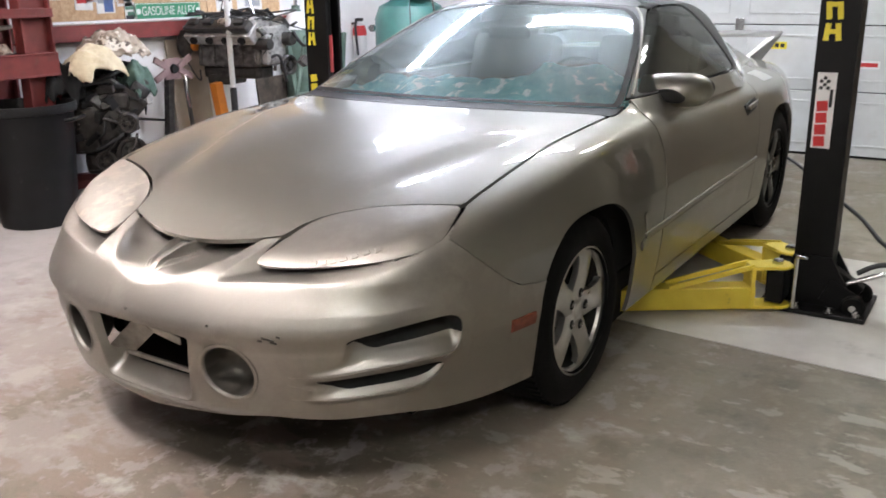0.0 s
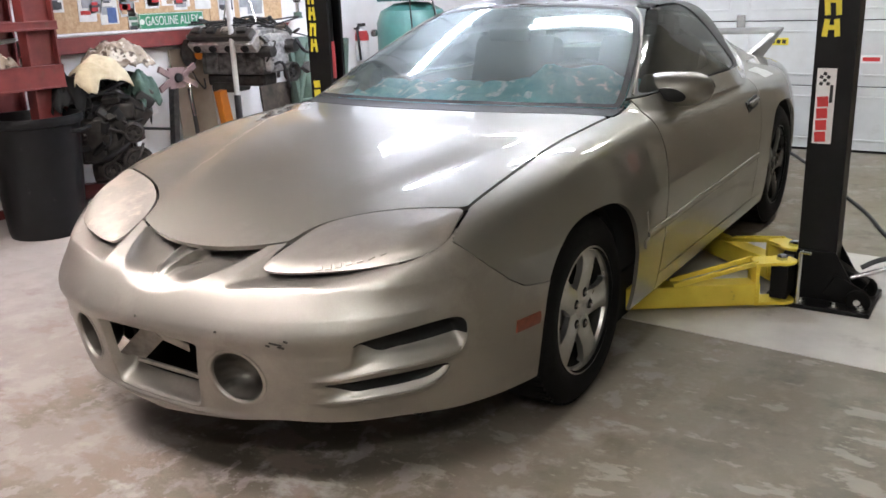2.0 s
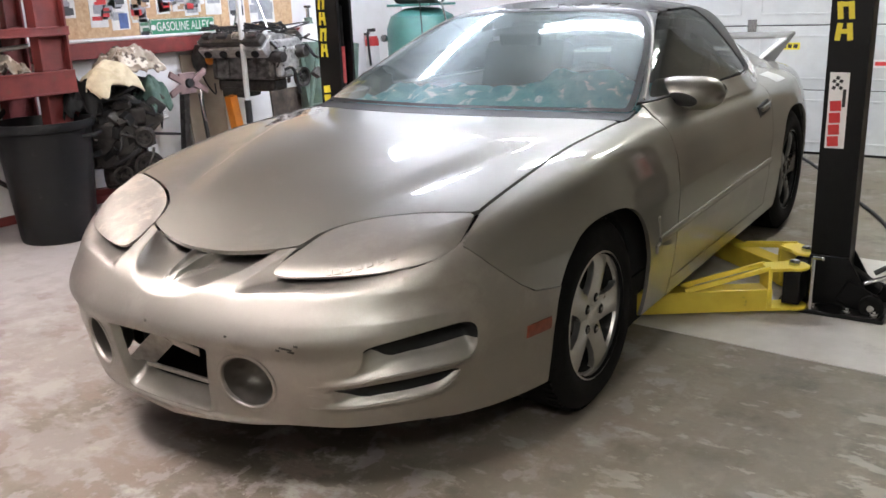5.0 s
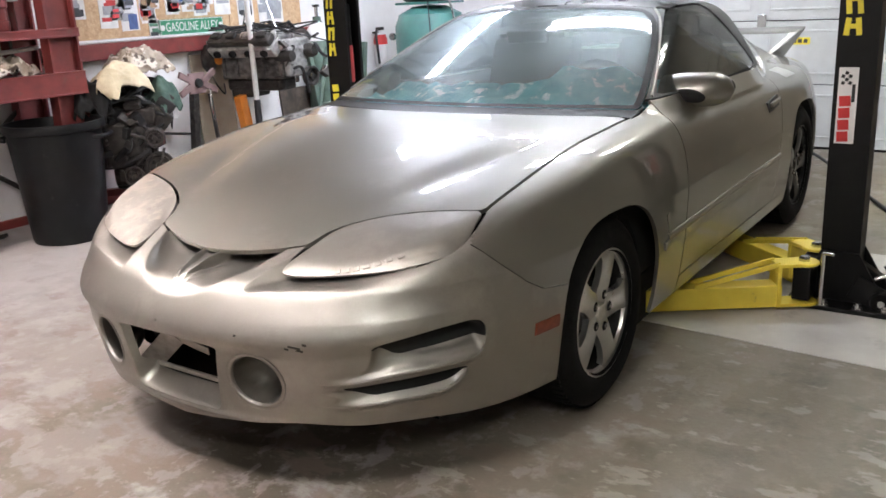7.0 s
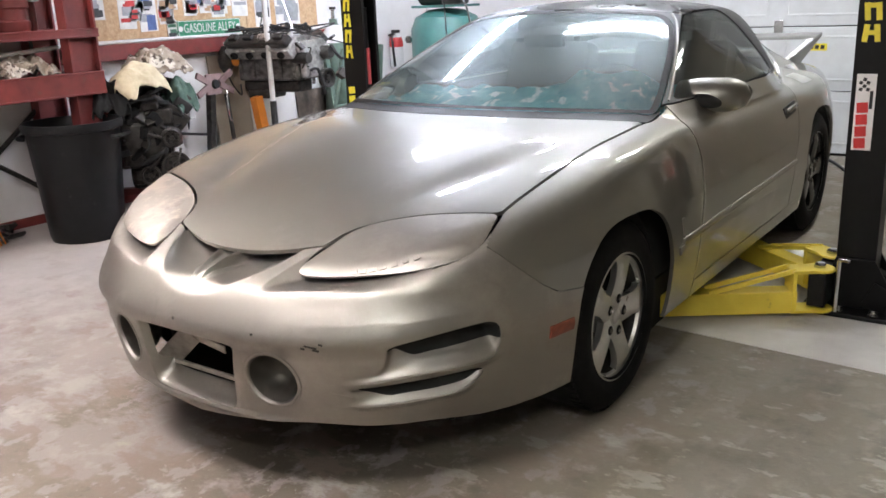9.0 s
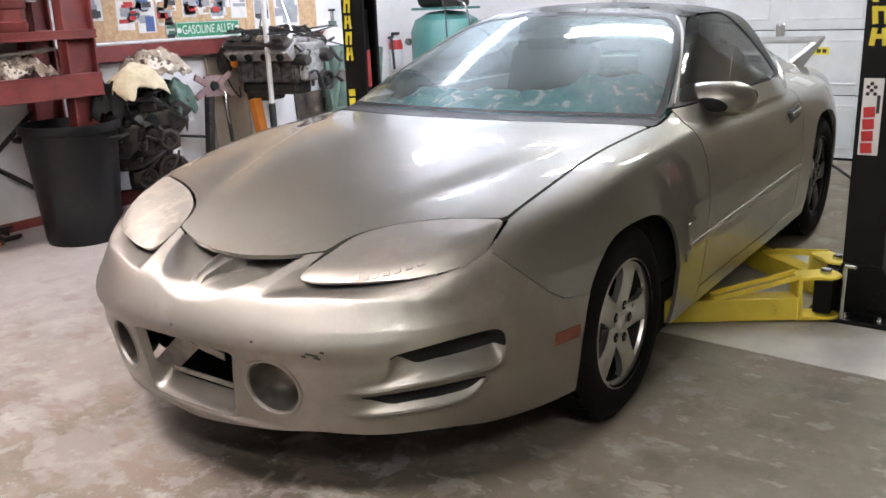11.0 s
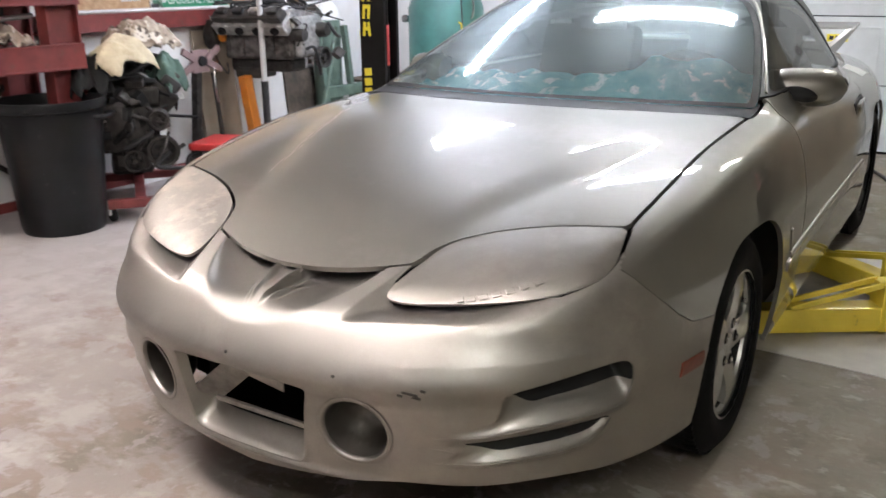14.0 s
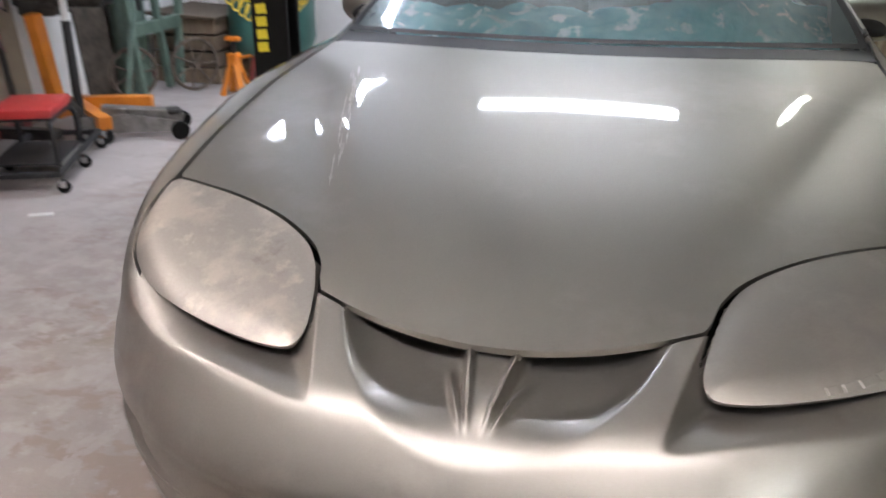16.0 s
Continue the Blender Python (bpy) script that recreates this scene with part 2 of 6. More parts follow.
structure("ceiling", box((RIGHT - LEFT + 0.3, BACK - FRONT + 0.3, 0.1), ((LEFT + RIGHT) / 2, (BACK + FRONT) / 2, HIGH + 0.05), bevel=0), CEIL, "white painted garage ceiling", "ceiling")
DOOR_L, DOOR_R, DOOR_H = -1.4, 1.36, 2.2
for nm, x0, x1, z0, z1 in (("wall_north_a", LEFT, DOOR_L, 0, HIGH), ("wall_north_b", DOOR_R, RIGHT, 0, HIGH), ("wall_north_c", DOOR_L, DOOR_R, DOOR_H, HIGH)):
    dark = nm == "wall_north_b"
    structure(nm, box((x1 - x0, 0.15, z1 - z0), ((x0 + x1) / 2, BACK + 0.075, (z0 + z1) / 2), bevel=0), BARE_BOARD if dark else WHITE_WALL, "dark bare board wall beside the garage door" if dark else "white painted wall beside the garage door", "wall")


# ---- ceiling lamps: twin fluorescent tubes ----
# dimmed tube for the added fill lamp at left
DIM_TUBE = material("lit_fill_warm_tube", (1.06, 0.965, 0.93), 0.4, emit=TUBE_POWER * 0.55)
GREENISH_TUBE = material("lit_greenish_tube", (1.0, 1.0, 0.96), 0.4, emit=TUBE_POWER * 0.6)
MID_TUBE = material("lit_soft_cool_tube", (0.95, 0.99, 1.1), 0.4, emit=TUBE_POWER * 0.8)
BRIGHT_TUBE = material("lit_bright_cool_tube", (0.93, 0.99, 1.17), 0.4, emit=TUBE_POWER * 1.15)
WARM_TUBE = material("lit_warm_tube", (1.05, 0.965, 0.95), 0.4, emit=TUBE_POWER * 0.6)
LAMP_WHITE = material("lamp_enamel", (0.85, 0.85, 0.84), 0.35, grain=0.04)


def ceiling_lamp(x, y, z, rz, tube, length=1.22, half=0.13):
    t = thing("ceiling_light", (x, y, z), "white twin-tube fluorescent ceiling light, lit", "light", "ceiling lights", (0, 0, rz))
    bm = bmesh.new()
    pts = [(-half, -0.012), (-0.06, 0.045), (0.06, 0.045), (half, -0.012), (half, -0.004), (0.065, 0.055), (-0.065, 0.055), (-half, -0.004)]
    rows = [[bm.verts.new((sx * length / 2, a, b)) for a, b in pts] for sx in (-1, 1)]
    for k in range(len(pts)):
        bm.faces.new((rows[0][k], rows[0][(k + 1) % len(pts)], rows[1][(k + 1) % len(pts)], rows[1][k]))
    bm.faces.new(rows[0]), bm.faces.new(rows[1])
    part("reflector", bm, LAMP_WHITE, t)
    part("housing", box((length, 0.1, 0.06), (0, 0, 0.09), bevel=0.006), LAMP_WHITE, t)
    for s in (-0.47 * half, 0.47 * half):
        part("tube", rod((-length / 2 + 0.02, s, 0.0), (length / 2 - 0.02, s, 0.0), 0.019, seg=16), tube, t, "glowing white tube", True)
        for e in (-1, 1):
            part("lampholder", box((0.02, 0.035, 0.06), (e * (length / 2 - 0.01), s, 0.015), bevel=0.004), LAMP_WHITE, t)
    for s in (-0.4, 0.4):
        part("hanger", rod((s * length, 0, 0.1), (s * length, 0, HIGH - z), 0.004, seg=8), CHROME, t)
    return t


ceiling_lamp(-0.24, 2.48, 2.6, 0, MID_TUBE, half=0.11)
ceiling_lamp(-1.88, 2.72, 2.6, 82, BRIGHT_TUBE)
ceiling_lamp(1.22, 3.1, 2.6, 74, GREENISH_TUBE, half=0.1)
ceiling_lamp(-0.9, -1.5, 2.6, 0, WARM_TUBE)
ceiling_lamp(0.5, -2.0, 2.6, 0, WARM_TUBE)
# added fill lamp without a known source, brightens the wall and rack
ceiling_lamp(-2.6, -0.8, 2.6, 90, DIM_TUBE)
# added lamp without a sure source, kept to light the front-right floor
ceiling_lamp(2.5, -2.9, 2.6, 0, GREENISH_TUBE)

# ---- the car's form: x to its left, y to its rear, z up; front axle at y = 0 ----
def ramp(v, a, b):
    t = np.clip((v - a) / (b - a), 0, 1)
    return t * t * (3 - 2 * t)


def smax(a, b, k):
    return 0.5 * (a + b + np.sqrt((a - b) ** 2 + k * k))


def smin(a, b, k):
    return 0.5 * (a + b - np.sqrt((a - b) ** 2 + k * k))


def spline(v, xs, ys):
    """A smooth curve through a few stations."""
    xs, ys = np.asarray(xs, float), np.asarray(ys, float)
    d = np.diff(ys) / np.diff(xs)
    m = np.concatenate([[d[0]], (d[1:] + d[:-1]) / 2, [d[-1]]])
    v = np.asarray(v, float)
    i = np.clip(np.searchsorted(xs, v) - 1, 0, len(xs) - 2)
    h = xs[i + 1] - xs[i]
    t = (v - xs[i]) / h
    inside = (2 * t**3 - 3 * t**2 + 1) * ys[i] + (t**3 - 2 * t**2 + t) * h * m[i] + (3 * t**2 - 2 * t**3) * ys[i + 1] + (t**3 - t**2) * h * m[i + 1]
    low, high = ys[0] + (v - xs[0]) * m[0], ys[-1] + (v - xs[-1]) * m[-1]
    return np.where(v < xs[0], low, np.where(v > xs[-1], high, inside))


def deck(ax, y):
    """Height of hood, fender tops and belt line."""
    mid = spline(y, [-1.05, -0.87, -0.6, -0.3, 0.0, 0.3, 0.5, 1.2, 2.4, 3.2, 3.8], [0.572, 0.638, 0.729, 0.800, 0.858, 0.897, 0.91, 0.91, 0.925, 0.92, 0.87])
    crown = spline(y, [-1.05, -0.48, 0.0, 0.44, 1.0, 3.8], [0.03, 0.014, 0.018, 0.022, 0.03, 0.06])
    # the raised middle of the hood ends in a crease that spreads from the lamp covers to the cowl
    crease = spline(y, [-0.75, -0.66, -0.41, -0.22, 0.0, 0.25, 0.4], [0.31, 0.338, 0.43, 0.515, 0.60, 0.68, 0.72])
    ridge = 0.017 - 0.009 * ramp(ax, crease - 0.12, crease + 0.01) - 0.003 * np.exp(-(((ax - crease - 0.01) / 0.05) ** 2)) + 0.005 * ramp(ax, crease + 0.02, crease + 0.2)
    return mid - crown * (ax / 0.72) ** 2 + ridge * ramp(y, -0.85, -0.4) * ramp(y, 0.36, 0.0)


def lower_body(ax, y, z):
    wide = 0.878 + 0.037 * ramp(y, -0.45, 0.1) - 0.24 * ramp(y, 2.6, 4.0)
    waist = -0.35 * np.maximum(z - 0.52, 0) ** 2 - 0.14 * np.maximum(z - 0.6, 0) - 0.10 * np.maximum(0.42 - z, 0) - 0.3 * np.maximum(0.34 - z, 0) ** 2 - 0.16 * smax(0.40 - z, 0, 0.03) * ramp(y, -0.3, -0.8)
    waist = waist + ramp(y, -0.4, 0.0) * (0.055 * np.maximum(z - 0.6, 0) + 0.12 * np.maximum(z - 0.52, 0) ** 2)
    # the nose runs out to a ridge above the grille and slopes back over it
    beak = 0.022 * ramp(z, 0.43, 0.485) - 0.75 * (smax(z - 0.497, 0, 0.012) - smax(z - 0.572, 0, 0.03))
    a = (wide + waist) * (1 + 0.6 * np.minimum(beak, 0) * ramp(y, -0.45, -0.9))
    t = np.maximum(-0.2 - y, 0) / np.maximum(0.845 + waist * 0.5 + beak, 0.1)
    plan = ((np.maximum(ax / np.maximum(a, 0.1), 0)) ** 2.6 + t**2.05 + 1e-9) ** (1 / 2.3) - 1
    side = plan * 0.87
    tail = (y - 3.82) * 1.0
    top = (z - deck(ax, y)) * 0.95
    k = 0.06 + 0.025 * ramp(y, -0.5, 0.0) + 0.025 * ramp(y, 0.5, 1.0)
    h = np.maximum(0.07 - np.abs(side - top), 0) / 0.07
    round_nose = np.maximum(side, top) + h * h * 0.07 / 4
    f = smax(side, top, k)
    f = f + (round_nose - f) * ramp(y, -0.45, -0.8)
    f = smax(f, tail, 0.08)
    return smax(f, 0.17 - z, 0.03)


def cabin(ax, y, z):
    rise = y - 0.36 - 0.2 * (ax / 0.7) ** 2
    screen = 0.9 + rise * (0.445 - 0.05 * rise)
    roof = 1.305 - 0.045 * (ax / 0.55) ** 2 - 0.05 * np.maximum(y - 1.9, 0) ** 2
    back = 1.30 - (y - 1.95) * 0.33
    top = smin(smin(screen, roof, 0.03), back, 0.06)
    side = (ax - (0.79 - (np.maximum(z, 0.84) - 0.88) * 0.6 - 0.2 * ramp(y, 1.85, 2.9))) * 0.87
    return smax(smax((z - top) * 0.93, side, 0.05), 0.3 - y, 0.02)


def body(x, y, z):
    ax = np.sqrt(x * x + 1e-6)
    return smin(lower_body(ax, y, z), cabin(ax, y, z), 0.012)


def outline(px, py, poly):
    """Signed distance to a closed outline; negative inside."""
    q = np.asarray(poly, float)
    for _ in range(3):
        nx = np.roll(q, -1, 0)
        q = np.stack([0.75 * q + 0.25 * nx, 0.25 * q + 0.75 * nx], 1).reshape(-1, 2)
    best, sign = np.full(np.shape(px), 9.0), np.ones(np.shape(px))
    for (ax, ay), (bx, by) in zip(q, np.roll(q, -1, 0)):
        ex, ey = bx - ax, by - ay
        t = np.clip(((px - ax) * ex + (py - ay) * ey) / (ex * ex + ey * ey + 1e-12), 0, 1)
        best = np.minimum(best, np.hypot(px - ax - t * ex, py - ay - t * ey))
        flip = ((ay > py) != (by > py)) & (px < (bx - ax) * (py - ay) / (by - ay + 1e-12) + ax)
        sign = np.where(flip, -sign, sign)
    return best * sign


LAMP = [(0.313, -0.752), (0.335, -0.686), (0.372, -0.64), (0.45, -0.585), (0.535, -0.545), (0.62, -0.513), (0.7, -0.484), (0.718, -0.478), (0.722, -0.485), (0.73, -0.54),
        (0.735, -0.6), (0.71, -0.665), (0.66, -0.728), (0.6, -0.78), (0.51, -0.828), (0.4, -0.867), (0.33, -0.878), (0.303, -0.868), (0.297, -0.83), (0.305, -0.79)]
GRILLE = [(-0.207, 0.446), (-0.204, 0.436), (-0.178, 0.28), (-0.17, 0.258), (-0.15, 0.247), (0.15, 0.247), (0.17, 0.258), (0.178, 0.28), (0.204, 0.436), (0.207, 0.446), (0.195, 0.453), (0.1, 0.462), (-0.1, 0.462), (-0.195, 0.453)]
# ducts: degrees round the nose, slope from its heart
DUCT_HIGH = [(56.0, -0.045), (58.5, -0.033), (66, -0.013), (73, -0.004), (76.5, -0.006), (78.3, -0.03), (78.6, -0.08), (77.6, -0.125), (75, -0.134), (69, -0.139), (60, -0.152), (50.6, -0.182), (43.5, -0.199), (44.2, -0.195), (50, -0.172), (54.5, -0.14), (55.2, -0.09), (55.3, -0.06)]
DUCT_LOW = [(43, -0.236), (45.5, -0.225), (51.9, -0.210), (60.4, -0.190), (68.8, -0.177), (73.5, -0.172), (75, -0.178), (74.8, -0.2), (72.4, -0.234), (67, -0.255), (60, -0.268), (51.6, -0.288), (45, -0.302), (44, -0.296), (48, -0.275), (49, -0.255), (46, -0.24)]


def ducts(ax, y, z):
    """Degrees round the nose, and the distances to the two side ducts."""
    turn = np.degrees(np.arctan2(ax, -(y + 0.45)))
    u, w = turn * 0.0136, (z - 0.5) / np.hypot(ax, y + 0.45) * 0.78
    return turn, outline(u, w, [(a * 0.0136, e * 0.78) for a, e in DUCT_HIGH]), outline(u, w, [(a * 0.0136, e * 0.78) for a, e in DUCT_LOW])


def shelf_field(ax, y):
    """Depth of the plane that falls away under a lamp cover; negative outside it."""
    turn = np.degrees(np.arctan2(ax, -(y + 0.3)))
    outer = spline(turn, [14, 22, 28, 35, 45, 54, 67.3, 80], [0.70, 0.716, 0.726, 0.746, 0.785, 0.804, 0.802, 0.78]) - np.hypot(ax, y + 0.3)
    inner = (ax - 0.277) * 0.959 - (y + 0.865) * 0.283
    slope = 0.52 * ramp(turn, 74, 52)
    d = smin(slope * outer + 0.002, 0.9 * inner + 0.004, 0.010)
    return smin(d, 0.038, 0.016)


def shelf_cut(ax, y):
    return smax(shelf_field(ax, y), 0.0, 0.001) * ramp(y, -0.45, -0.62)


def mouth_field(ax, y):
    turn = np.degrees(np.arctan2(ax, -(y + 0.6)))
    d = spline(turn, [0, 10, 20.9, 33.2, 46.2, 60, 90, 140], [0.40, 0.399, 0.393, 0.364, 0.332, 0.307, 0.27, 0.26]) - np.hypot(ax, y + 0.6)
    return turn, d


def mouth_cut(ax, y):
    """The hollow under the hood's lip, with the two legs of an arrow standing in it."""
    turn, d = mouth_field(ax, y)
    wide = 0.04 + 0.08 * ramp(turn, 36, 4)
    hollow = 0.05 * (1 - np.exp(-smax(d, 0.0, 0.003 + 0.02 * ramp(turn, 30, 0)) / wide))
    s = np.clip((y + 0.985) / 0.14, 0, 1.4)
    inner, outer = 0.010 + 0.027 * s, 0.018 + 0.052 * s
    arrow = 0.016 * ramp(ax, inner + 0.010, inner - 0.004) + 0.018 * np.exp(-(((ax - inner) / (0.004 + 0.004 * s)) ** 2)) + 0.021 * np.exp(-(((ax - outer) / (0.004 + 0.006 * s)) ** 2)) * ramp(s, 1.0, 0.2)
    return np.maximum(hollow - arrow * ramp(s, -0.05, 0.55) * ramp(d, 0.0, 0.05), 0) * ramp(d, -0.02, 0.0)


def cover_form(x, y, z):
    """Lamp covers, rolled down along their front edge."""
    f = body(x, y, z)
    ax = np.sqrt(x * x + 1e-6)
    near = (y < -0.45) & (z > 0.55) & (ax > 0.27) & (ax < 0.76)
    if np.any(near):
        cut = np.zeros(np.shape(f))
        d = outline(ax[near], y[near], LAMP)
        front = ramp(y[near] + 0.70 - 0.42 * (ax[near] - 0.3), 0.03, -0.06)
        cut[near] = 0.011 * np.clip(1 + d / 0.05, 0, 1.2) ** 2 * front - 0.004 * ramp(-d, 0.0, 0.12)
        f = f + cut
    return f


def sill_high(turn):
    return spline(turn, [43, 50.6, 60, 69, 77.6], [-0.197, -0.182, -0.152, -0.139, -0.127])


def sill_low(turn):
    return spline(turn, [44, 51.6, 60, 67, 72.4, 75], [-0.304, -0.288, -0.268, -0.255, -0.234, -0.2])


def recess(x, y, z):
    """How deep the skin is pressed in: shelves under the lamp covers, nose hollow with its arrow, lips round the openings."""
    ax = np.sqrt(x * x + 1e-6)
    cut = np.zeros(np.shape(ax))
    nose = (y < -0.3) & (z > 0.5)
    if np.any(nose):
        cut[nose] = shelf_cut(ax[nose], y[nose]) + mouth_cut(ax[nose], y[nose])
    low = (y < -0.46) & (z <= 0.52) & (ax > 0.3)
    if np.any(low):
        turn = np.degrees(np.arctan2(ax[low], -(y[low] + 0.45)))
        w = (z[low] - 0.5) / np.hypot(ax[low], y[low] + 0.45)
        fin = 0.012 * np.exp(-(((w - sill_high(turn)) * 0.78 + 0.006) / 0.012) ** 2) * ramp(turn, 44, 54) * ramp(turn, 80, 74)
        lip = 0.010 * np.exp(-(((w - sill_low(turn)) * 0.78 + 0.006) / 0.011) ** 2) * ramp(turn, 46, 54) * ramp(turn, 76, 70)
        cut[low] = -(fin + lip)
    face = (y < -0.8) & (z < 0.55)
    if np.any(face):
        hole = np.minimum(outline(x[face], z[face], GRILLE), np.hypot(ax[face] - 0.3125, z[face] - 0.362) - 0.075)
        cut[face] += 0.006 * ramp(0.014 - hole, 0.0, 0.014) - 0.008 * np.exp(-((z[face] - 0.236) / 0.010) ** 2) * ramp(ax[face], 0.42, 0.3)
    return cut


def shelf_rim(x, y, z):
    return np.where((y < -0.5) & (z > 0.5), shelf_field(np.abs(x), y), 1.0)


def mouth_rim(x, y, z):
    return np.where((y < -0.62) & (z > 0.5), mouth_field(np.abs(x), y)[1], 1.0)


def grad(f, p, e=0.0015):
    g = np.stack([f(*(p + e * k).T) - f(*(p - e * k).T) for k in np.eye(3)], 1)
    return g / (np.linalg.norm(g, axis=1, keepdims=True) + 1e-12)


def skin(f, inset, na, nf, ys):
    """Meshes the form f = -inset by rays from the car's inner axis: a rounded nose and a long barrel."""
    o0, zc = -0.45, 0.5
    phi = np.linspace(0, 2 * np.pi, nf + 1)[:-1]
    rows_o, rows_d = [], []
    for a in np.linspace(0.4, 90, na):
        r = radians(a)
        rows_o.append(np.tile([0, o0, zc], (nf, 1)))
        rows_d.append(np.stack([np.sin(r) * np.sin(phi), np.full(nf, -np.cos(r)), np.sin(r) * np.cos(phi)], 1))
    for y in ys:
        rows_o.append(np.tile([0, y, zc], (nf, 1)))
        rows_d.append(np.stack([np.sin(phi), np.zeros(nf), np.cos(phi)], 1))
    o, d = np.concatenate(rows_o), np.concatenate(rows_d)
    lo, hi = np.zeros(len(o)), np.full(len(o), 1.25)
    for _ in range(26):
        mid = (lo + hi) / 2
        inside = f(*(o + mid[:, None] * d).T) < -inset
        lo, hi = np.where(inside, mid, lo), np.where(inside, hi, mid)
    v = o + lo[:, None] * d
    nr = len(rows_o)
    i = np.arange(nr - 1)[:, None] * nf
    j = np.arange(nf)[None, :]
    a, b = (i + j).ravel(), (i + (j + 1) % nf).ravel()
    c, e = a + nf, b + nf
    tris = np.concatenate([np.stack([a, b, e], 1), np.stack([a, e, c], 1)])
    return v, tris


def clip(v, n, tris, g):
    """The piece of a mesh where g < 0, cut cleanly along g = 0."""
    s = g[tris] < 0
    k = s.sum(1)
    keep = [tris[k == 3]]
    new_v, new_n, base = [], [], len(v)
    edges = {}

    def cross(i, j):
        key = (i, j) if i < j else (j, i)
        if key not in edges:
            t = g[i] / (g[i] - g[j])
            edges[key] = base + len(new_v)
            new_v.append(v[i] + t * (v[j] - v[i]))
            new_n.append(n[i] + t * (n[j] - n[i]))
        return edges[key]

    extra = []
    for f, q in zip(tris[(k > 0) & (k < 3)].tolist(), s[(k > 0) & (k < 3)].tolist()):
        if sum(q) == 1:
            r = q.index(True)
            a, b, c = f[r], f[(r + 1) % 3], f[(r + 2) % 3]
            extra.append((a, cross(a, b), cross(a, c)))
        else:
            r = q.index(False)
            a, b, c = f[r], f[(r + 1) % 3], f[(r + 2) % 3]
            x, y = cross(a, b), cross(a, c)
            extra += [(x, b, c), (x, c, y)]
    if extra:
        keep.append(np.array(extra))
    t = np.concatenate(keep) if keep else np.zeros((0, 3), int)
    if new_v:
        v, n = np.concatenate([v, np.array(new_v)]), np.concatenate([n, np.array(new_n)])
    used = np.unique(t)
    back = np.zeros(len(v), int)
    back[used] = np.arange(len(used))
    return v[used], n[used], back[t]


def panel(name, mesh, fields, mat, parent, label="", gap=0.0025, depth=0.014, lift=0.0):
    """A body panel: the skin cut by its borders, with turned-in edges."""
    v, n, t = mesh
    for fn in fields:
        v, n, t = clip(v, n, t, fn(v[:, 0], v[:, 1], v[:, 2]) + gap)
    v = v + lift * n
    e = np.concatenate([t[:, [0, 1]], t[:, [1, 2]], t[:, [2, 0]]])
    key = np.sort(e, 1)
    _, first, count = np.unique(key[:, 0] * (len(v) + 1) + key[:, 1], return_index=True, return_counts=True)
    rim = e[first[count == 1]]
    faces = t.tolist()
    if depth and len(rim):
        ids = np.unique(rim)
        top = {int(i): len(v) + k for k, i in enumerate(ids)}
        low = {int(i): len(v) + len(ids) + k for k, i in enumerate(ids)}
        v = np.concatenate([v, v[ids], v[ids] - depth * n[ids]])
        n = np.concatenate([n, np.zeros((2 * len(ids), 3))])
        for a, b in rim.tolist():
            faces.append((top[b], top[a], low[a], low[b]))
    return mesh_ob(name, v, faces, mat, parent, label, normals=n)


# borders of the panels
def hood_front(ax):
    return -0.842 + 0.86 * ax**2


def cowl(ax):
    return 0.288 + 0.36 * ax**2


def hood_side(y):
    return spline(y, [-0.474, -0.258, 0.005, 0.252, 0.454], [0.717, 0.726, 0.729, 0.732, 0.736])


def in_lamp(x, y, z):
    return np.where(y < -0.2, outline(np.abs(x), y, LAMP), 1.0)


def in_hood(x, y, z):
    ax = np.abs(x)
    front = np.where(ax < 0.308, hood_front(ax), np.interp(ax, [0.308, 0.335, 0.372, 0.45, 0.535, 0.62, 0.72], [-0.758, -0.69, -0.645, -0.59, -0.55, -0.518, -0.482]))
    return np.maximum.reduce([front - y, np.where(y > -0.49, ax - hood_side(y), ax - 0.72), y - cowl(ax), 0.55 - z, -in_lamp(x, y, z)])


def seam(y):
    return np.interp(y, [-0.63, -0.6, -0.56, -0.52, -0.46, -0.4, -0.3], [2.0, 0.69, 0.645, 0.605, 0.555, 0.52, 0.505])


def in_nose(x, y, z):
    """The bumper cover."""
    side = np.maximum(z - seam(y), y + 0.15)
    return np.where((np.abs(x) < 0.742) & (y < -0.56), np.minimum(side, -0.02), side)


def arch(y0, z0, r):
    return lambda x, y, z: np.where(np.abs(x) > 0.6, r * (1 - (np.abs((y - y0) / r) ** 2.6 + np.abs((z - z0) / r) ** 2.6) ** (1 / 2.6)), -1.0)


def door_front(z):
    return np.interp(z, [0.2, 0.45, 0.62, 0.72, 0.87], [0.60, 0.62, 0.655, 0.675, 0.665])


def door_rear(z):
    return np.interp(z, [0.2, 0.5, 0.7, 0.93], [1.93, 1.97, 2.08, 2.22])


SCREEN = [(-0.745, 0.61), (-0.55, 1.31), (-0.3, 1.27), (0.0, 1.255), (0.3, 1.27), (0.55, 1.31), (0.745, 0.61), (0.71, 0.555), (0.4, 0.422), (0.0, 0.362), (-0.4, 0.422), (-0.71, 0.555)]
SIDE_GLASS = [(0.74, 0.925), (0.76, 0.94), (0.99, 1.06), (1.3, 1.205), (1.4, 1.23), (1.74, 1.232), (1.8, 1.222), (1.9, 1.12), (2.06, 0.95), (2.05, 0.925), (1.5, 0.92)]
ROOF = [(-0.54, 1.4), (-0.55, 1.335), (-0.3, 1.29), (0.0, 1.275), (0.3, 1.29), (0.55, 1.335), (0.54, 1.4), (0.53, 2.05), (0.45, 2.15), (-0.45, 2.15), (-0.53, 2.05)]
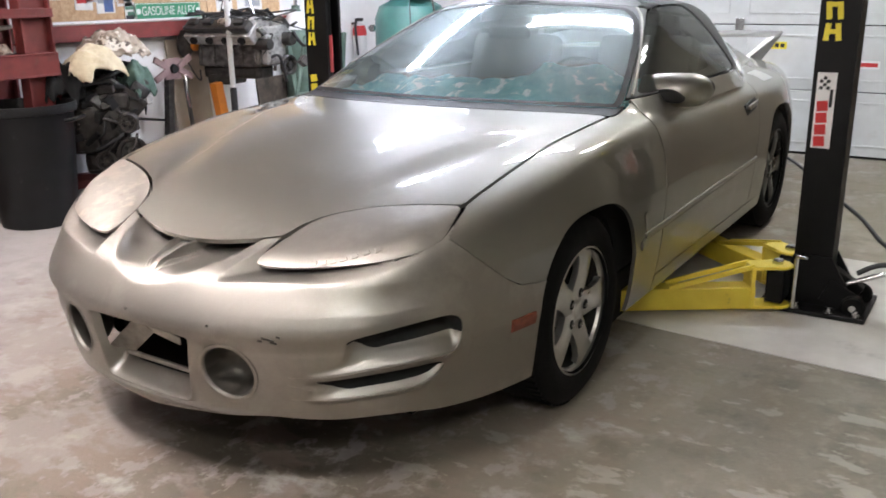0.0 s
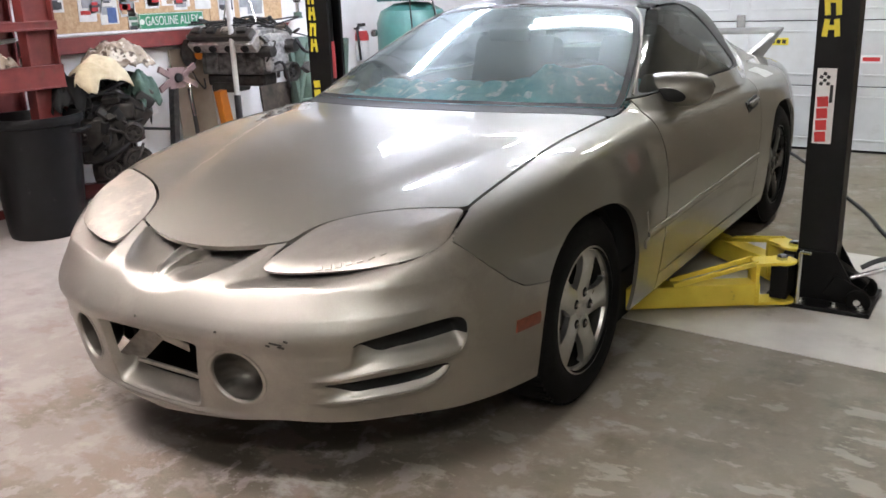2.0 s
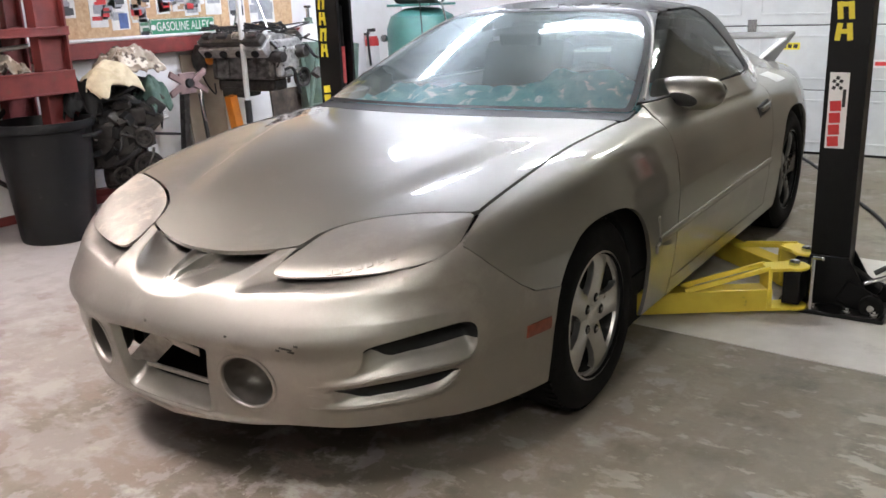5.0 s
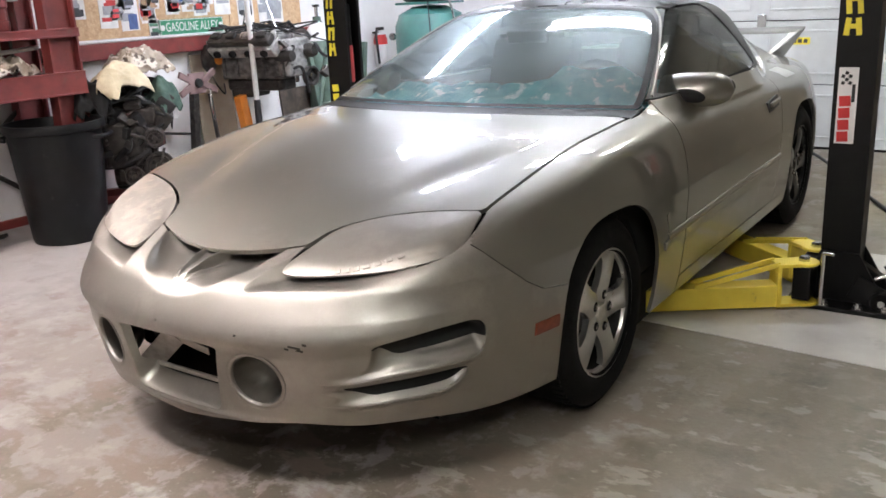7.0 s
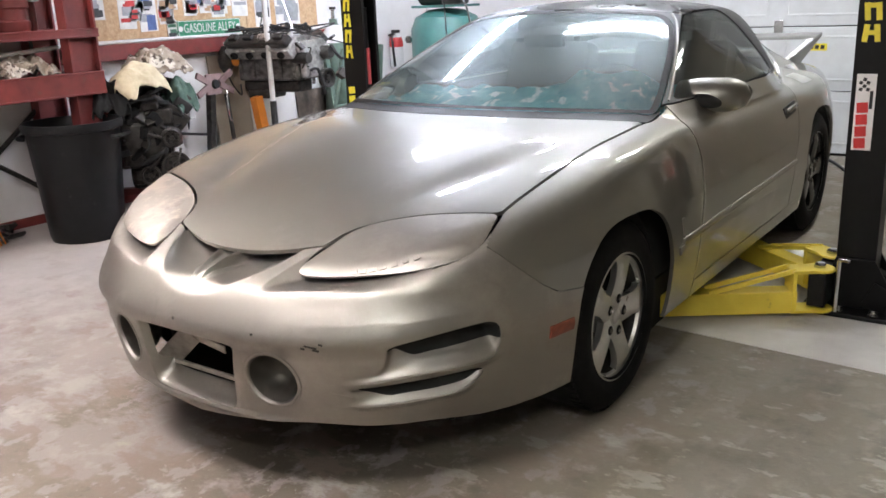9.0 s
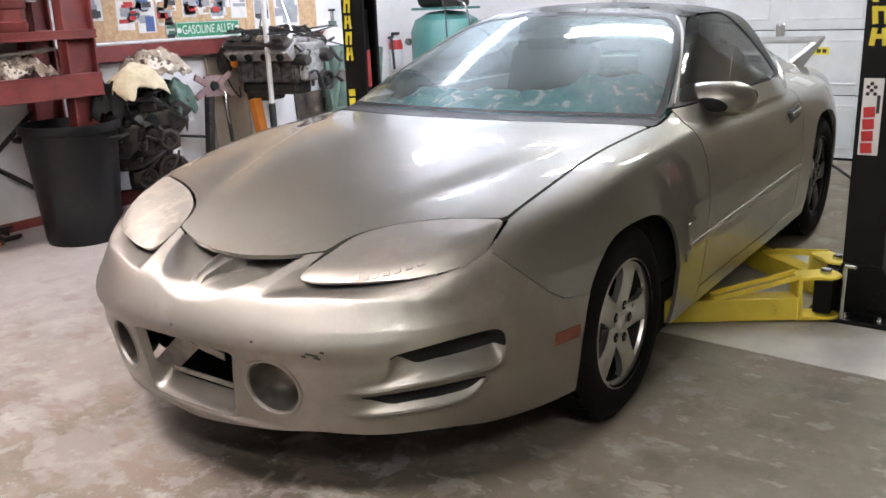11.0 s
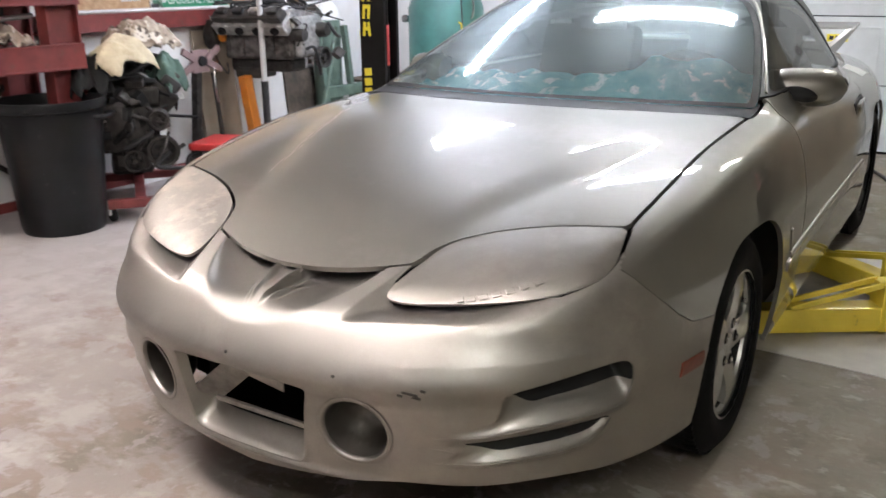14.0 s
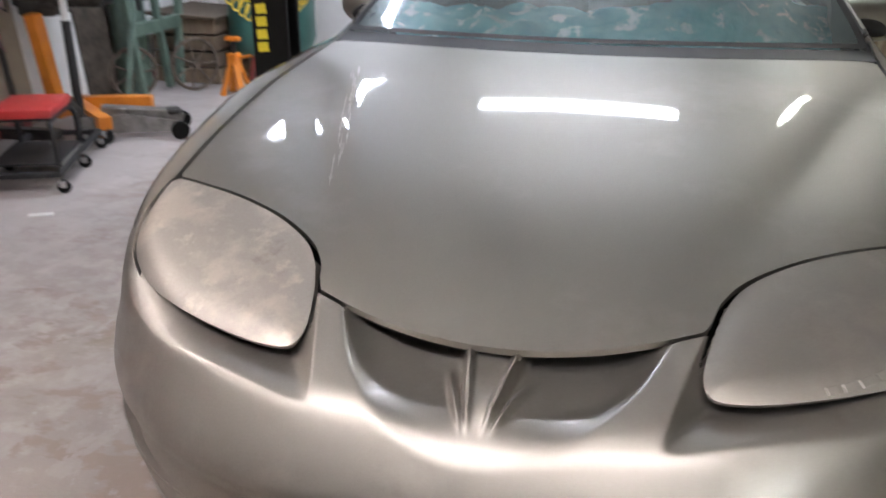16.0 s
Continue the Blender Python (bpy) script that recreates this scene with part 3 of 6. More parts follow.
BACK_GLASS = [(-0.5, 2.2), (0.5, 2.2), (0.62, 3.0), (0.6, 3.3), (-0.6, 3.3), (-0.62, 3.0)]


def in_screen(x, y, z):
    return np.maximum(outline(x, y, SCREEN), 0.86 - z)


def in_side(x, y, z):
    return np.where(np.abs(x) > 0.45, outline(y, z, SIDE_GLASS), 1.0)


def in_roof(x, y, z):
    return np.maximum(outline(x, y, ROOF), 1.1 - z)


def in_back(x, y, z):
    return np.maximum(outline(x, y, BACK_GLASS), 0.97 - z)


def in_grille(x, y, z):
    return np.where(y < -0.8, outline(x, z, GRILLE), 1.0)


FOG_X, FOG_Z, FOG_R = 0.3125, 0.362, 0.075


def in_fog(x, y, z):
    return np.where(y < -0.8, np.hypot(np.abs(x) - FOG_X, z - FOG_Z) - FOG_R, 1.0)


def in_duct(which):
    def field(x, y, z):
        d = ducts(np.abs(x), np.minimum(y, -0.451), z)[which]
        return np.where((y < -0.5) & (np.abs(x) > 0.4), d, 1.0)
    return field


def no(fn):
    return lambda x, y, z: -fn(x, y, z)


def under_hood(x, y, z):
    """The bumper cover runs on a little way under the hood's lip, in the nose recess."""
    return -in_hood(x, y, z) - 0.07 * ramp(mouth_cut(np.abs(x), y), 0.006, 0.016)


def under_lamp(x, y, z):
    """And under the lamp covers, along the shelf."""
    return -in_lamp(x, y, z) - 0.05 * ramp(shelf_cut(np.abs(x), y), 0.008, 0.02)


def side_of(s):
    return lambda x, y, z: -s * x + 0.05


FRONT_ARCH, REAR_ARCH = arch(0.02, 0.318, 0.331), arch(2.567, 0.33, 0.36)
BELOW = 0.195


def above_sill(x, y, z):
    """The lower edge; under the nose it rises a little towards the corners."""
    chin = spline(np.abs(x), [0.0, 0.13, 0.4, 0.55, 0.67, 0.74, 0.9], [0.195, 0.21, 0.236, 0.224, 0.218, 0.203, 0.2])
    return np.where(y < -0.3, chin, BELOW) - z


def glass(name, tint, dust, low, high, smear=0.15):
    """Clear glass with a film of dust on it, partly smeared to a dull sheen."""
    m = bpy.data.materials.new(name)
    m.use_nodes = True
    n, k = m.node_tree.nodes, m.node_tree.links
    n.clear()
    out, mix, clear, gloss, fr, film, mix2, tex, rng, pos = (n.new("ShaderNode" + q) for q in ("OutputMaterial", "MixShader", "BsdfTransparent", "BsdfGlossy", "Fresnel", "BsdfDiffuse", "MixShader", "TexNoise", "MapRange", "TexCoord"))
    clear.inputs[0].default_value = (*tint, 1)
    gloss.inputs["Roughness"].default_value = 0.035
    fr.inputs["IOR"].default_value = 1.6
    film.inputs[0].default_value = (*dust, 1)
    tex.inputs["Scale"].default_value, tex.inputs["Detail"].default_value = 3.0, 8.0
    rng.inputs[1].default_value, rng.inputs[2].default_value, rng.inputs[3].default_value, rng.inputs[4].default_value = 0.3, 0.75, low, high
    k.new(pos.outputs["Object"], tex.inputs["Vector"])
    k.new(tex.outputs["Fac"], rng.inputs[0])
    k.new(fr.outputs[0], mix.inputs[0])
    k.new(clear.outputs[0], mix.inputs[1])
    k.new(gloss.outputs[0], mix.inputs[2])
    k.new(rng.outputs[0], mix2.inputs[0])
    k.new(mix.outputs[0], mix2.inputs[1])
    haze, mix3 = n.new("ShaderNodeBsdfGlossy"), n.new("ShaderNodeMixShader")
    haze.inputs["Color"].default_value = (0.86, 0.98, 1.0, 1)
    haze.inputs["Roughness"].default_value = 0.38
    mix3.inputs[0].default_value = smear
    k.new(film.outputs[0], mix3.inputs[1])
    k.new(haze.outputs[0], mix3.inputs[2])
    k.new(mix3.outputs[0], mix2.inputs[2])
    k.new(mix2.outputs[0], out.inputs[0])
    return m


GLASS = glass("tinted_windshield", (0.78, 0.92, 0.93), (0.44, 0.55, 0.56), 0.13, 0.28, 0.3)
SIDE_PANE = glass("tinted_side_glass", (0.6, 0.66, 0.62), (0.42, 0.43, 0.40), 0.03, 0.10)

car = thing("car", (0, 0, 0), "dusty pewter metallic sports coupe with a black roof", "car")
BARREL = np.concatenate([np.arange(-0.44, 0.7, 0.011), np.arange(0.7, 3.82, 0.022)])
v, t = skin(body, 0.0, 230, 640, BARREL)
n = grad(body, v)
for rim in (shelf_rim, mouth_rim):
    # edges along the creases
    g = rim(v[:, 0], v[:, 1], v[:, 2])
    v1, n1, t1 = clip(v, n, t, g)
    v2, n2, t2 = clip(v, n, t, -g)
    v, n, t = np.concatenate([v1, v2]), np.concatenate([n1, n2]), np.concatenate([t1, t2 + len(v1)])
slope = np.stack([recess(*(v + 0.0012 * k).T) - recess(*(v - 0.0012 * k).T) for k in np.eye(3)], 1) / 0.0024
slope -= (slope * n).sum(1, keepdims=True) * n
pressed = v - recess(*v.T)[:, None] * n
n = n + slope
SKIN = (pressed, n / np.linalg.norm(n, axis=1, keepdims=True), t)
v, t = skin(body, 0.0, 110, 360, BARREL[::2])
PLAIN = (v, grad(body, v), t)

panel("hood", PLAIN, [in_hood], PAINT, car, "long pewter hood with twin ridges and dusty patches", gap=0.0045)
v, t = skin(cover_form, 0.0, 170, 560, BARREL[:1])
COVER = (v, grad(cover_form, v), t)
for s in (1, -1):
    panel("headlight_cover", COVER, [in_lamp, side_of(s), lambda x, y, z: 0.5 - z], DULL_PAINT if s > 0 else DUSTY_PAINT, car, "closed pop-up headlight cover" if s > 0 else "closed headlight cover with pale dusty blotches", gap=0.005, depth=0.010, lift=0.003)
panel("bumper_cover", SKIN, [lambda x, y, z: in_nose(x, y, z) - 0.002, under_hood, under_lamp, no(in_grille), no(in_fog), no(in_duct(1)), no(in_duct(2)), FRONT_ARCH, above_sill], DULL_PAINT, car, "scuffed pewter bumper cover with empty fog lamp bowls", gap=0.003, depth=0.01)
for s in (1, -1):
    panel("fender", SKIN, [side_of(s), lambda x, y, z: -in_nose(x, y, z) - 0.0045, no(in_hood), no(in_lamp), lambda x, y, z: y - door_front(z), FRONT_ARCH, above_sill, no(in_screen), lambda x, y, z: np.maximum(-np.maximum(cowl(np.abs(x)) - y, np.abs(x) - 0.742), y - 0.8)], PAINT, car, gap=0.006)
    panel("door", SKIN, [side_of(s), lambda x, y, z: door_front(z) - y, lambda x, y, z: y - door_rear(z), lambda x, y, z: np.maximum(z - 0.915, 0.27 - z), no(in_screen), no(in_side)], PAINT, car, "pewter door with a moulding along it")
    panel("rocker", SKIN, [side_of(s), lambda x, y, z: door_front(z) - y, lambda x, y, z: y - 2.2, lambda x, y, z: np.maximum(z - 0.27, BELOW - z), REAR_ARCH], PAINT, car)
    panel("pillar_trim", SKIN, [side_of(s), lambda x, y, z: 0.915 - z, lambda x, y, z: np.maximum(0.5 - y, y - 2.3), no(in_screen), no(in_side), no(in_roof), no(in_back)], BLACK, car, "dark pillar and window frame")
    panel("side_window", SKIN, [side_of(s), in_side], SIDE_PANE, car, "tinted side window", gap=0.001, depth=0.004, lift=-0.004)
panel("rear_body", SKIN, [lambda x, y, z: np.where(z > 0.915, 2.3 - y, door_rear(z) - y), above_sill, REAR_ARCH, no(in_side), no(in_back), no(in_roof), lambda x, y, z: np.where(z < 0.27, 2.2 - y, -1.0)], PAINT, car)
panel("windshield", SKIN, [in_screen], GLASS, car, "dusty tinted windshield", gap=0.001, depth=0.004)
panel("windshield_border", SKIN, [in_screen, lambda x, y, z: -in_screen(x, y, z) - 0.026], COWL_BLACK, car, "black border round the windshield", gap=0.001, depth=0.0, lift=0.0012)
panel("roof", SKIN, [in_roof], BLACK_GLOSS, car, "gloss black lift-out roof panels")
panel("rear_window", SKIN, [in_back], GLASS, car, gap=0.001, depth=0.004)
# unseen black shell, added so panel gaps and openings look shaded
v, t = skin(body, 0.105, 60, 180, BARREL[::4])
INNER = (v, grad(body, v), t)
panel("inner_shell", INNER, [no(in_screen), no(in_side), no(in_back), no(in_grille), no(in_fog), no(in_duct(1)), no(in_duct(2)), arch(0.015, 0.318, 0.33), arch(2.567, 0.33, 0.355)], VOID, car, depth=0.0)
panel("cowl", PLAIN, [lambda x, y, z: cowl(np.abs(x)) - y, no(in_screen), lambda x, y, z: 0.8 - z, lambda x, y, z: np.maximum(y - 0.62, np.abs(x) - 0.742), lambda x, y, z: z - 0.96], COWL_BLACK, car, "black plastic cowl under the windshield")

# scoops in the duct openings
def mesh_cut(name, v, t, g, mat):
    v2, _, t2 = clip(v, np.zeros_like(v), t, g)
    if len(t2):
        mesh_ob(name, v2, t2.tolist(), mat, car, smooth=True)


v, t = skin(body, 0.0, 240, 900, BARREL[:1])
FINE = (v, grad(body, v), t)
for s in (1, -1):
    for which, sill in ((1, sill_high), (2, sill_low)):
        v, n, t = FINE
        for fn, more in ((side_of(s), 0.004), (in_duct(which), 0.011)):
            v, n, t = clip(v, n, t, fn(v[:, 0], v[:, 1], v[:, 2]) - more)
        data = ducts(np.abs(v[:, 0]), v[:, 1], v[:, 2])
        rise = ((v[:, 2] - 0.5) / np.hypot(v[:, 0], v[:, 1] + 0.45) - sill(data[0])) * 0.78
        hollow = smax(smin(0.85 * rise, 3.0 * -data[which], 0.012), 0.0, 0.006)
        v = v - n * (0.0004 + 0.0026 * ramp(data[0], 47, 53) + recess(*v.T) + hollow * ramp(data[0], *((50, 66) if which == 1 else (45, 60))))[:, None]
        # painted floor of the duct, then black in place of the shade further in
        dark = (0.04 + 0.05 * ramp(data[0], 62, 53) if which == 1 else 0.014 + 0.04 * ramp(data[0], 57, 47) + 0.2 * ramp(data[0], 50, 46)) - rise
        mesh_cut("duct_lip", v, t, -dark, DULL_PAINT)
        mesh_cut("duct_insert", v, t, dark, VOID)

# wells behind the wheels
for s in (1, -1):
    for y0, z0 in ((0.015, 0.318), (2.567, 0.335)):
        r = 0.37 if y0 > 1 else 0.347
        bm = lathe([(r, 0.0), (r, 0.33), (0.0, 0.33)], 40, Matrix.Translation((s * (0.86 if y0 > 1 else 0.83), y0, z0)) @ pose(0, 0, 0, 0, -s * 90, 0))
        bmesh.ops.delete(bm, geom=[q for q in bm.verts if q.co.z < 0.17], context="VERTS")
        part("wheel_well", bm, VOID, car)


# ---- wheels ----
# near black puts the shade behind the spokes into the barrel colour
DARK_RIM = material("shaded_barrel_metal", (0.012, 0.011, 0.010), 0.75, 0.2, grain=0.3, scale=40)


def wheel(s, y0, z0, radius, width, rim, black):
    w = new("wheel")
    w.parent = car
    w.matrix_basis = Matrix.Translation((s * 0.872, y0, z0)) @ pose(0, 0, 0, 0, s * 90, 0)
    b = rim
    prof = [(b - 0.008, -0.012), (b + 0.004, -0.004), (b + 0.03, 0.006), (radius - 0.045, 0.004), (radius - 0.02, -0.012), (radius - 0.006, -0.028), (radius, -0.05), (radius, -width + 0.05), (radius - 0.02, -width + 0.01), (b, -width)]
    bm = lathe(prof, 72)
    for k in range(72):
        a = 2 * math.pi * k / 72
        m = pose(0, 0, 0, 0, 0, math.degrees(a)) @ Matrix.Translation((radius - 0.004, 0, -0.045))
        bmesh.ops.create_cube(bm, size=1, matrix=m @ Matrix.Diagonal((0.012, 0.018, 0.035, 1)))
    part("tyre", bm, RUBBER, w, "black tyre with dusty sidewall", True)
    mat = BLACK_GLOSS if black else ALLOY
    part("rim", lathe([(b - 0.002, -0.002), (b + 0.006, -0.005), (b + 0.006, -0.012), (b - 0.012, -0.02), (b - 0.018, -0.035)], 64), mat, w, "worn silver alloy rim" if not black else "dark steel rim", True)
    part("barrel", lathe([(b - 0.017, -0.03), (b - 0.022, -0.05), (b - 0.03, -width + 0.02)], 48), DARK_RIM, w, "inner barrel, near black for the shade inside the wheel", True)
    part("brake_disc", lathe([(0.0, -0.11), (0.14, -0.11), (0.14, -0.13), (0.0, -0.13)], 40), VOID, w)
    for k in range(5):
        bm = bmesh.new()
        a = pose(0, 0, 0, 0, 0, 72 * k + 20)
        sec = []
        for r, half, top in ((0.03, 0.044, -0.024), (0.06, 0.044, -0.02), (0.09, 0.041, -0.015), (0.125, 0.040, -0.011), (b - 0.045, 0.046, -0.010), (b - 0.022, 0.058, -0.014), (b - 0.010, 0.078, -0.022)):
            sec.append([bm.verts.new(a @ Vector(p)) for p in ((r, -half, top - 0.03), (r, -half, top - 0.008), (r, -half * 0.55, top), (r, half * 0.55, top), (r, half, top - 0.008), (r, half, top - 0.03))])
        for p, q in zip(sec, sec[1:]):
            for i in range(5):
                bm.faces.new((p[i], p[i + 1], q[i + 1], q[i]))
        part("spoke", bm, mat, w, "", True)
    part("hub", lathe([(0.0, -0.022), (0.03, -0.022), (0.034, -0.026), (0.062, -0.027), (0.075, -0.04), (0.075, -0.07)], 40), mat, w, "", True)
    for k in range(5):
        a = pose(0, 0, 0, 0, 0, 72 * k + 20) @ Vector((0.058, 0, 0))
        nut = part("lug_hole", lathe([(0.0, -0.0165), (0.0145, -0.0165), (0.0165, -0.0185)], 18, Matrix.Translation((a.x, a.y, 0))), VOID, w)
        part("lug_nut", lathe([(0.0, -0.011), (0.006, -0.011), (0.0095, -0.014), (0.0095, -0.02)], 6, Matrix.Translation((a.x, a.y, 0))), CHROME, nut)
    part("hub_cap", lathe([(0.0, -0.0165), (0.022, -0.0165), (0.026, -0.019), (0.028, -0.024)], 24), mat, w, "", True)
    return w


for s in (1, -1):
    wheel(s, 0.0, 0.316, 0.316, 0.235, 0.208, False)
    wheel(s, 2.567, 0.332, 0.332, 0.26, 0.215, True)


# ---- smaller parts of the car ----
def solve_on_skin(point_of, lo, hi):
    """Where a line through the body leaves it: point_of(s), inside at lo, outside at hi."""
    for _ in range(30):
        mid = (lo + hi) / 2
        p = point_of(mid)
        if float(body(np.array(p[0]), np.array(p[1]), np.array(p[2]))) < 0:
            lo = mid
        else:
            hi = mid
    return lo


def side_x(y, z):
    return solve_on_skin(lambda s: (s, y, z), 0.3, 1.2)


def front_y(x, z):
    return solve_on_skin(lambda s: (x, -s, z), 0.3, 1.4) * -1


def top_z(x, y):
    return solve_on_skin(lambda s: (x, y, s), 0.4, 1.5)


def ribbon(rows, mat, name, parent, label="", closed=False, smooth=True):
    """A skin over rows of points."""
    bm = bmesh.new()
    vs = [[bm.verts.new(p) for p in r] for r in rows]
    for a, b in zip(vs, vs[1:]):
        n = len(a)
        for k in range(n if closed else n - 1):
            bm.faces.new((a[k], a[(k + 1) % n], b[(k + 1) % n], b[k]))
    if closed:
        bm.faces.new(vs[0]), bm.faces.new(vs[-1])
    return part(name, bm, mat, parent, label, smooth)


MARKER = material("amber_red_lens", (0.22, 0.045, 0.02), 0.3, tint2=(0.15, 0.03, 0.015), scale=60, coat=0.5)
DASH = material("blue_dash_cover", (0.05, 0.36, 0.42), 0.9, tint2=(0.3, 0.62, 0.66), scale=9, spots=[((0.8, 0.9, 0.9), 13.0, 0.54, 0.62)], bump=0.01, bump_scale=25)
SEAT = material("dark_grey_cloth", (0.05, 0.05, 0.052), 0.9, grain=0.4, scale=120, bump=0.001, bump_scale=300)
MIRROR_GLASS = material("mirror_glass", (0.8, 0.8, 0.8), 0.03, 1.0)
DARK_STEEL = material("greasy_dark_steel", (0.06, 0.055, 0.05), 0.5, 0.6, tint2=(0.025, 0.022, 0.02), scale=25, spots=[((0.12, 0.10, 0.085), 18.0, 0.6, 0.75)], bump=0.001, bump_scale=120, rough_var=0.15)
SCUFF = material("dark_scuff", (0.05, 0.045, 0.04), 0.8, grain=0.3)
BRACE = material("pale_primer_steel", (0.52, 0.47, 0.42), 0.6, tint2=(0.28, 0.25, 0.22), scale=20, bump=0.001)

for s in (1, -1):
    # moulding along door and fender
    rows = []
    for y in np.linspace(0.43, 1.98, 24):
        zc = 0.464 + 0.016 * (y - 0.43)
        x = side_x(y, zc)
        rows.append([(s * (x + dx), y, zc + dz) for dx, dz in ((-0.004, -0.014), (0.006, -0.012), (0.010, -0.004), (0.010, 0.004), (0.006, 0.012), (-0.004, 0.014))])
    ribbon(rows, PAINT, "side_moulding", car, closed=True)
    # scoop behind the front wheel
    x = side_x(0.46, 0.46)
    bm = box((0.012, 0.022, 0.13), (s * (x - 0.002), 0.445, 0.49), (16, 0, 0), 0.005)
    box((0.016, 0.045, 0.035), (s * (x + 0.001), 0.42, 0.44), (10, 0, 0), 0.008, bm)
    part("side_vent", bm, PAINT, car, smooth=True)
    # front marker light
    rows = []
    for y in np.linspace(-0.437, -0.335, 5):
        rows.append([(s * (side_x(y, z) + d), y, z) for z, d in ((0.386, -0.006), (0.389, 0.004), (0.407, 0.006), (0.425, 0.004), (0.428, -0.006))])
    ribbon(rows, MARKER, "marker_light", car, "dull amber-red side marker lens", closed=True)
    # door handle in its cup
    x = side_x(1.95, 0.745)
    h = part("handle_cup", box((0.012, 0.2, 0.055), (s * (x - 0.001), 1.95, 0.745), (6, -s * 12, 0), 0.005), BLACK, car)
    part("handle", box((0.018, 0.15, 0.022), (s * (x + 0.012), 1.95, 0.755), (6, -s * 12, 0), 0.008), PAINT, h, "body-coloured door handle", True)
    # mirror: a sail foot and a shell, its hollow's shade a black form on it
    part("mirror_foot", box((0.1, 0.1, 0.04), (s * 0.765, 1.02, 0.865), (0, -s * 14, s * 12), 0.014), PAINT, car, smooth=True)
    rows = []
    for k in range(17):
        u = k / 16
        r = min(1.0, 0.86 + 0.5 * u) * (1 - max(0, (u - 0.62) / 0.38) ** 2.2) ** 0.5 if u < 1 else 0.08
        cx, cy, cz = 0.68 + 0.25 * u, 0.98 + 0.1 * u, 0.915 - 0.004 * u
        rows.append([(s * cx, cy - 0.085 * r * max(math.cos(a), -0.45), cz + (0.07 if math.sin(a) > 0 else 0.066) * r * math.sin(a)) for a in np.linspace(0, 2 * math.pi, 25)[:-1]])
    shell = ribbon(rows, PAINT, "mirror_shell", car, "body-coloured door mirror", closed=True)
    part("mirror_scoop", lathe([(0.0, 0.016), (0.3, 0.015), (0.8, 0.009), (1.0, 0.0), (0.8, -0.009), (0.0, -0.016)], 24, Matrix.Translation((s * 0.80, 0.937, 0.9)) @ pose(0, 0, 0, 80, s * 12, s * 22) @ Matrix.Diagonal((0.06, 0.026, 1.0, 1))), VOID, shell, "black form in place of the shaded hollow in the shell", True)
    part("mirror_glass", lathe([(0.0, 0.0), (0.044, 0.0), (0.046, -0.004)], 24, Matrix.Translation((s * 0.86, 1.102, 0.92)) @ pose(0, 0, 0, -90, 0, 0) @ Matrix.Diagonal((1.5, 1.0, 1, 1))), MIRROR_GLASS, shell)
    # bright strip along the pillar
    pts = []
    for k in range(12):
        y = 0.70 + 0.62 * k / 11
        z = 0.925 + 0.30 * k / 11
        pts.append((s * (side_x(y, z) + 0.001), y, z))
    part("drip_strip", tube_along(pts, 0.006, 6), PAINT, car, "thin bright strip along the pillar", True)

# row of raised marks on one lamp cover, unreadable from afar
for k in range(7):
    x = 0.475 + 0.023 * k
    y = -0.826 + 0.009 * k + 0.0012 * k * k
    lo, hi = 0.5, 0.9
    for _ in range(30):
        z = (lo + hi) / 2
        lo, hi = (z, hi) if float(cover_form(np.array([x]), np.array([y]), np.array([z]))[0]) < 0 else (lo, z)
    up = Vector(grad(cover_form, np.array([[x, y, z]]))[0])
    m = Matrix.Translation(Vector((x, y, z)) + up * 0.004) @ up.to_track_quat("Z", "Y").to_matrix().to_4x4() @ pose(0, 0, 0, 0, 0, 14 + 3 * k)
    bm = box((0.019, 0.014, 0.004), (0, 0, 0), bevel=0.0015)
    bmesh.ops.transform(bm, matrix=m, verts=bm.verts)
    part("raised_mark", bm, DULL_PAINT, car)

# scuffs on the bumper
for x, z, w in ((0.45, 0.478, 0.035), (0.475, 0.485, 0.012), (0.43, 0.473, 0.012), (0.29, 0.50, 0.008), (0.46, 0.468, 0.02)):
    part("scuff", box((w, 0.003, 0.006), (x, front_y(x, z), z), (0, 12, 22), 0.001), SCUFF, car)

# rear wing
rows = []
for k in range(41):
    u = -1 + k / 20
    a = abs(u)
    x = 0.60 * u
    y = 3.58 + 0.04 * a
    rows.append([(x, y + dy, 1.0 + 0.004 * a + dz) for dy, dz in ((-0.12, -0.012), (-0.09, 0.0), (0.0, 0.010), (0.1, 0.02), (0.11, 0.012), (0.0, -0.006), (-0.09, -0.016))])
ribbon(rows, PAINT, "rear_wing", car, "body-coloured rear wing", closed=True)
for s in (1, -1):
    bm = bmesh.new()
    vs = [[bm.verts.new((s * (x + dx), y, z)) for x, y, z in ((0.45, 3.42, 0.85), (0.47, 3.72, 0.82), (0.60, 3.73, 1.012), (0.595, 3.5, 0.995))] for dx in (-0.03, 0.004)]
    for i in range(4):
        bm.faces.new((vs[0][i], vs[0][(i + 1) % 4], vs[1][(i + 1) % 4], vs[1][i]))
    bm.faces.new(vs[0]), bm.faces.new(vs[1])
    part("wing_fin", bm, PAINT, car)
PRIMER = material("sanded_primer", (0.42, 0.42, 0.40), 0.75, tint2=(0.36, 0.36, 0.34), scale=30)
rows = []
for y in np.linspace(2.42, 2.62, 6):
    rows.append([(side_x(y, z) + 0.004, y, z) for z in (0.825, 0.845, 0.862)])
ribbon(rows, PRIMER, "sanded_patch", car, "sanded grey primer patch on the quarter")

STREAK = ((-0.39, -0.45), (-0.53, 0.08))
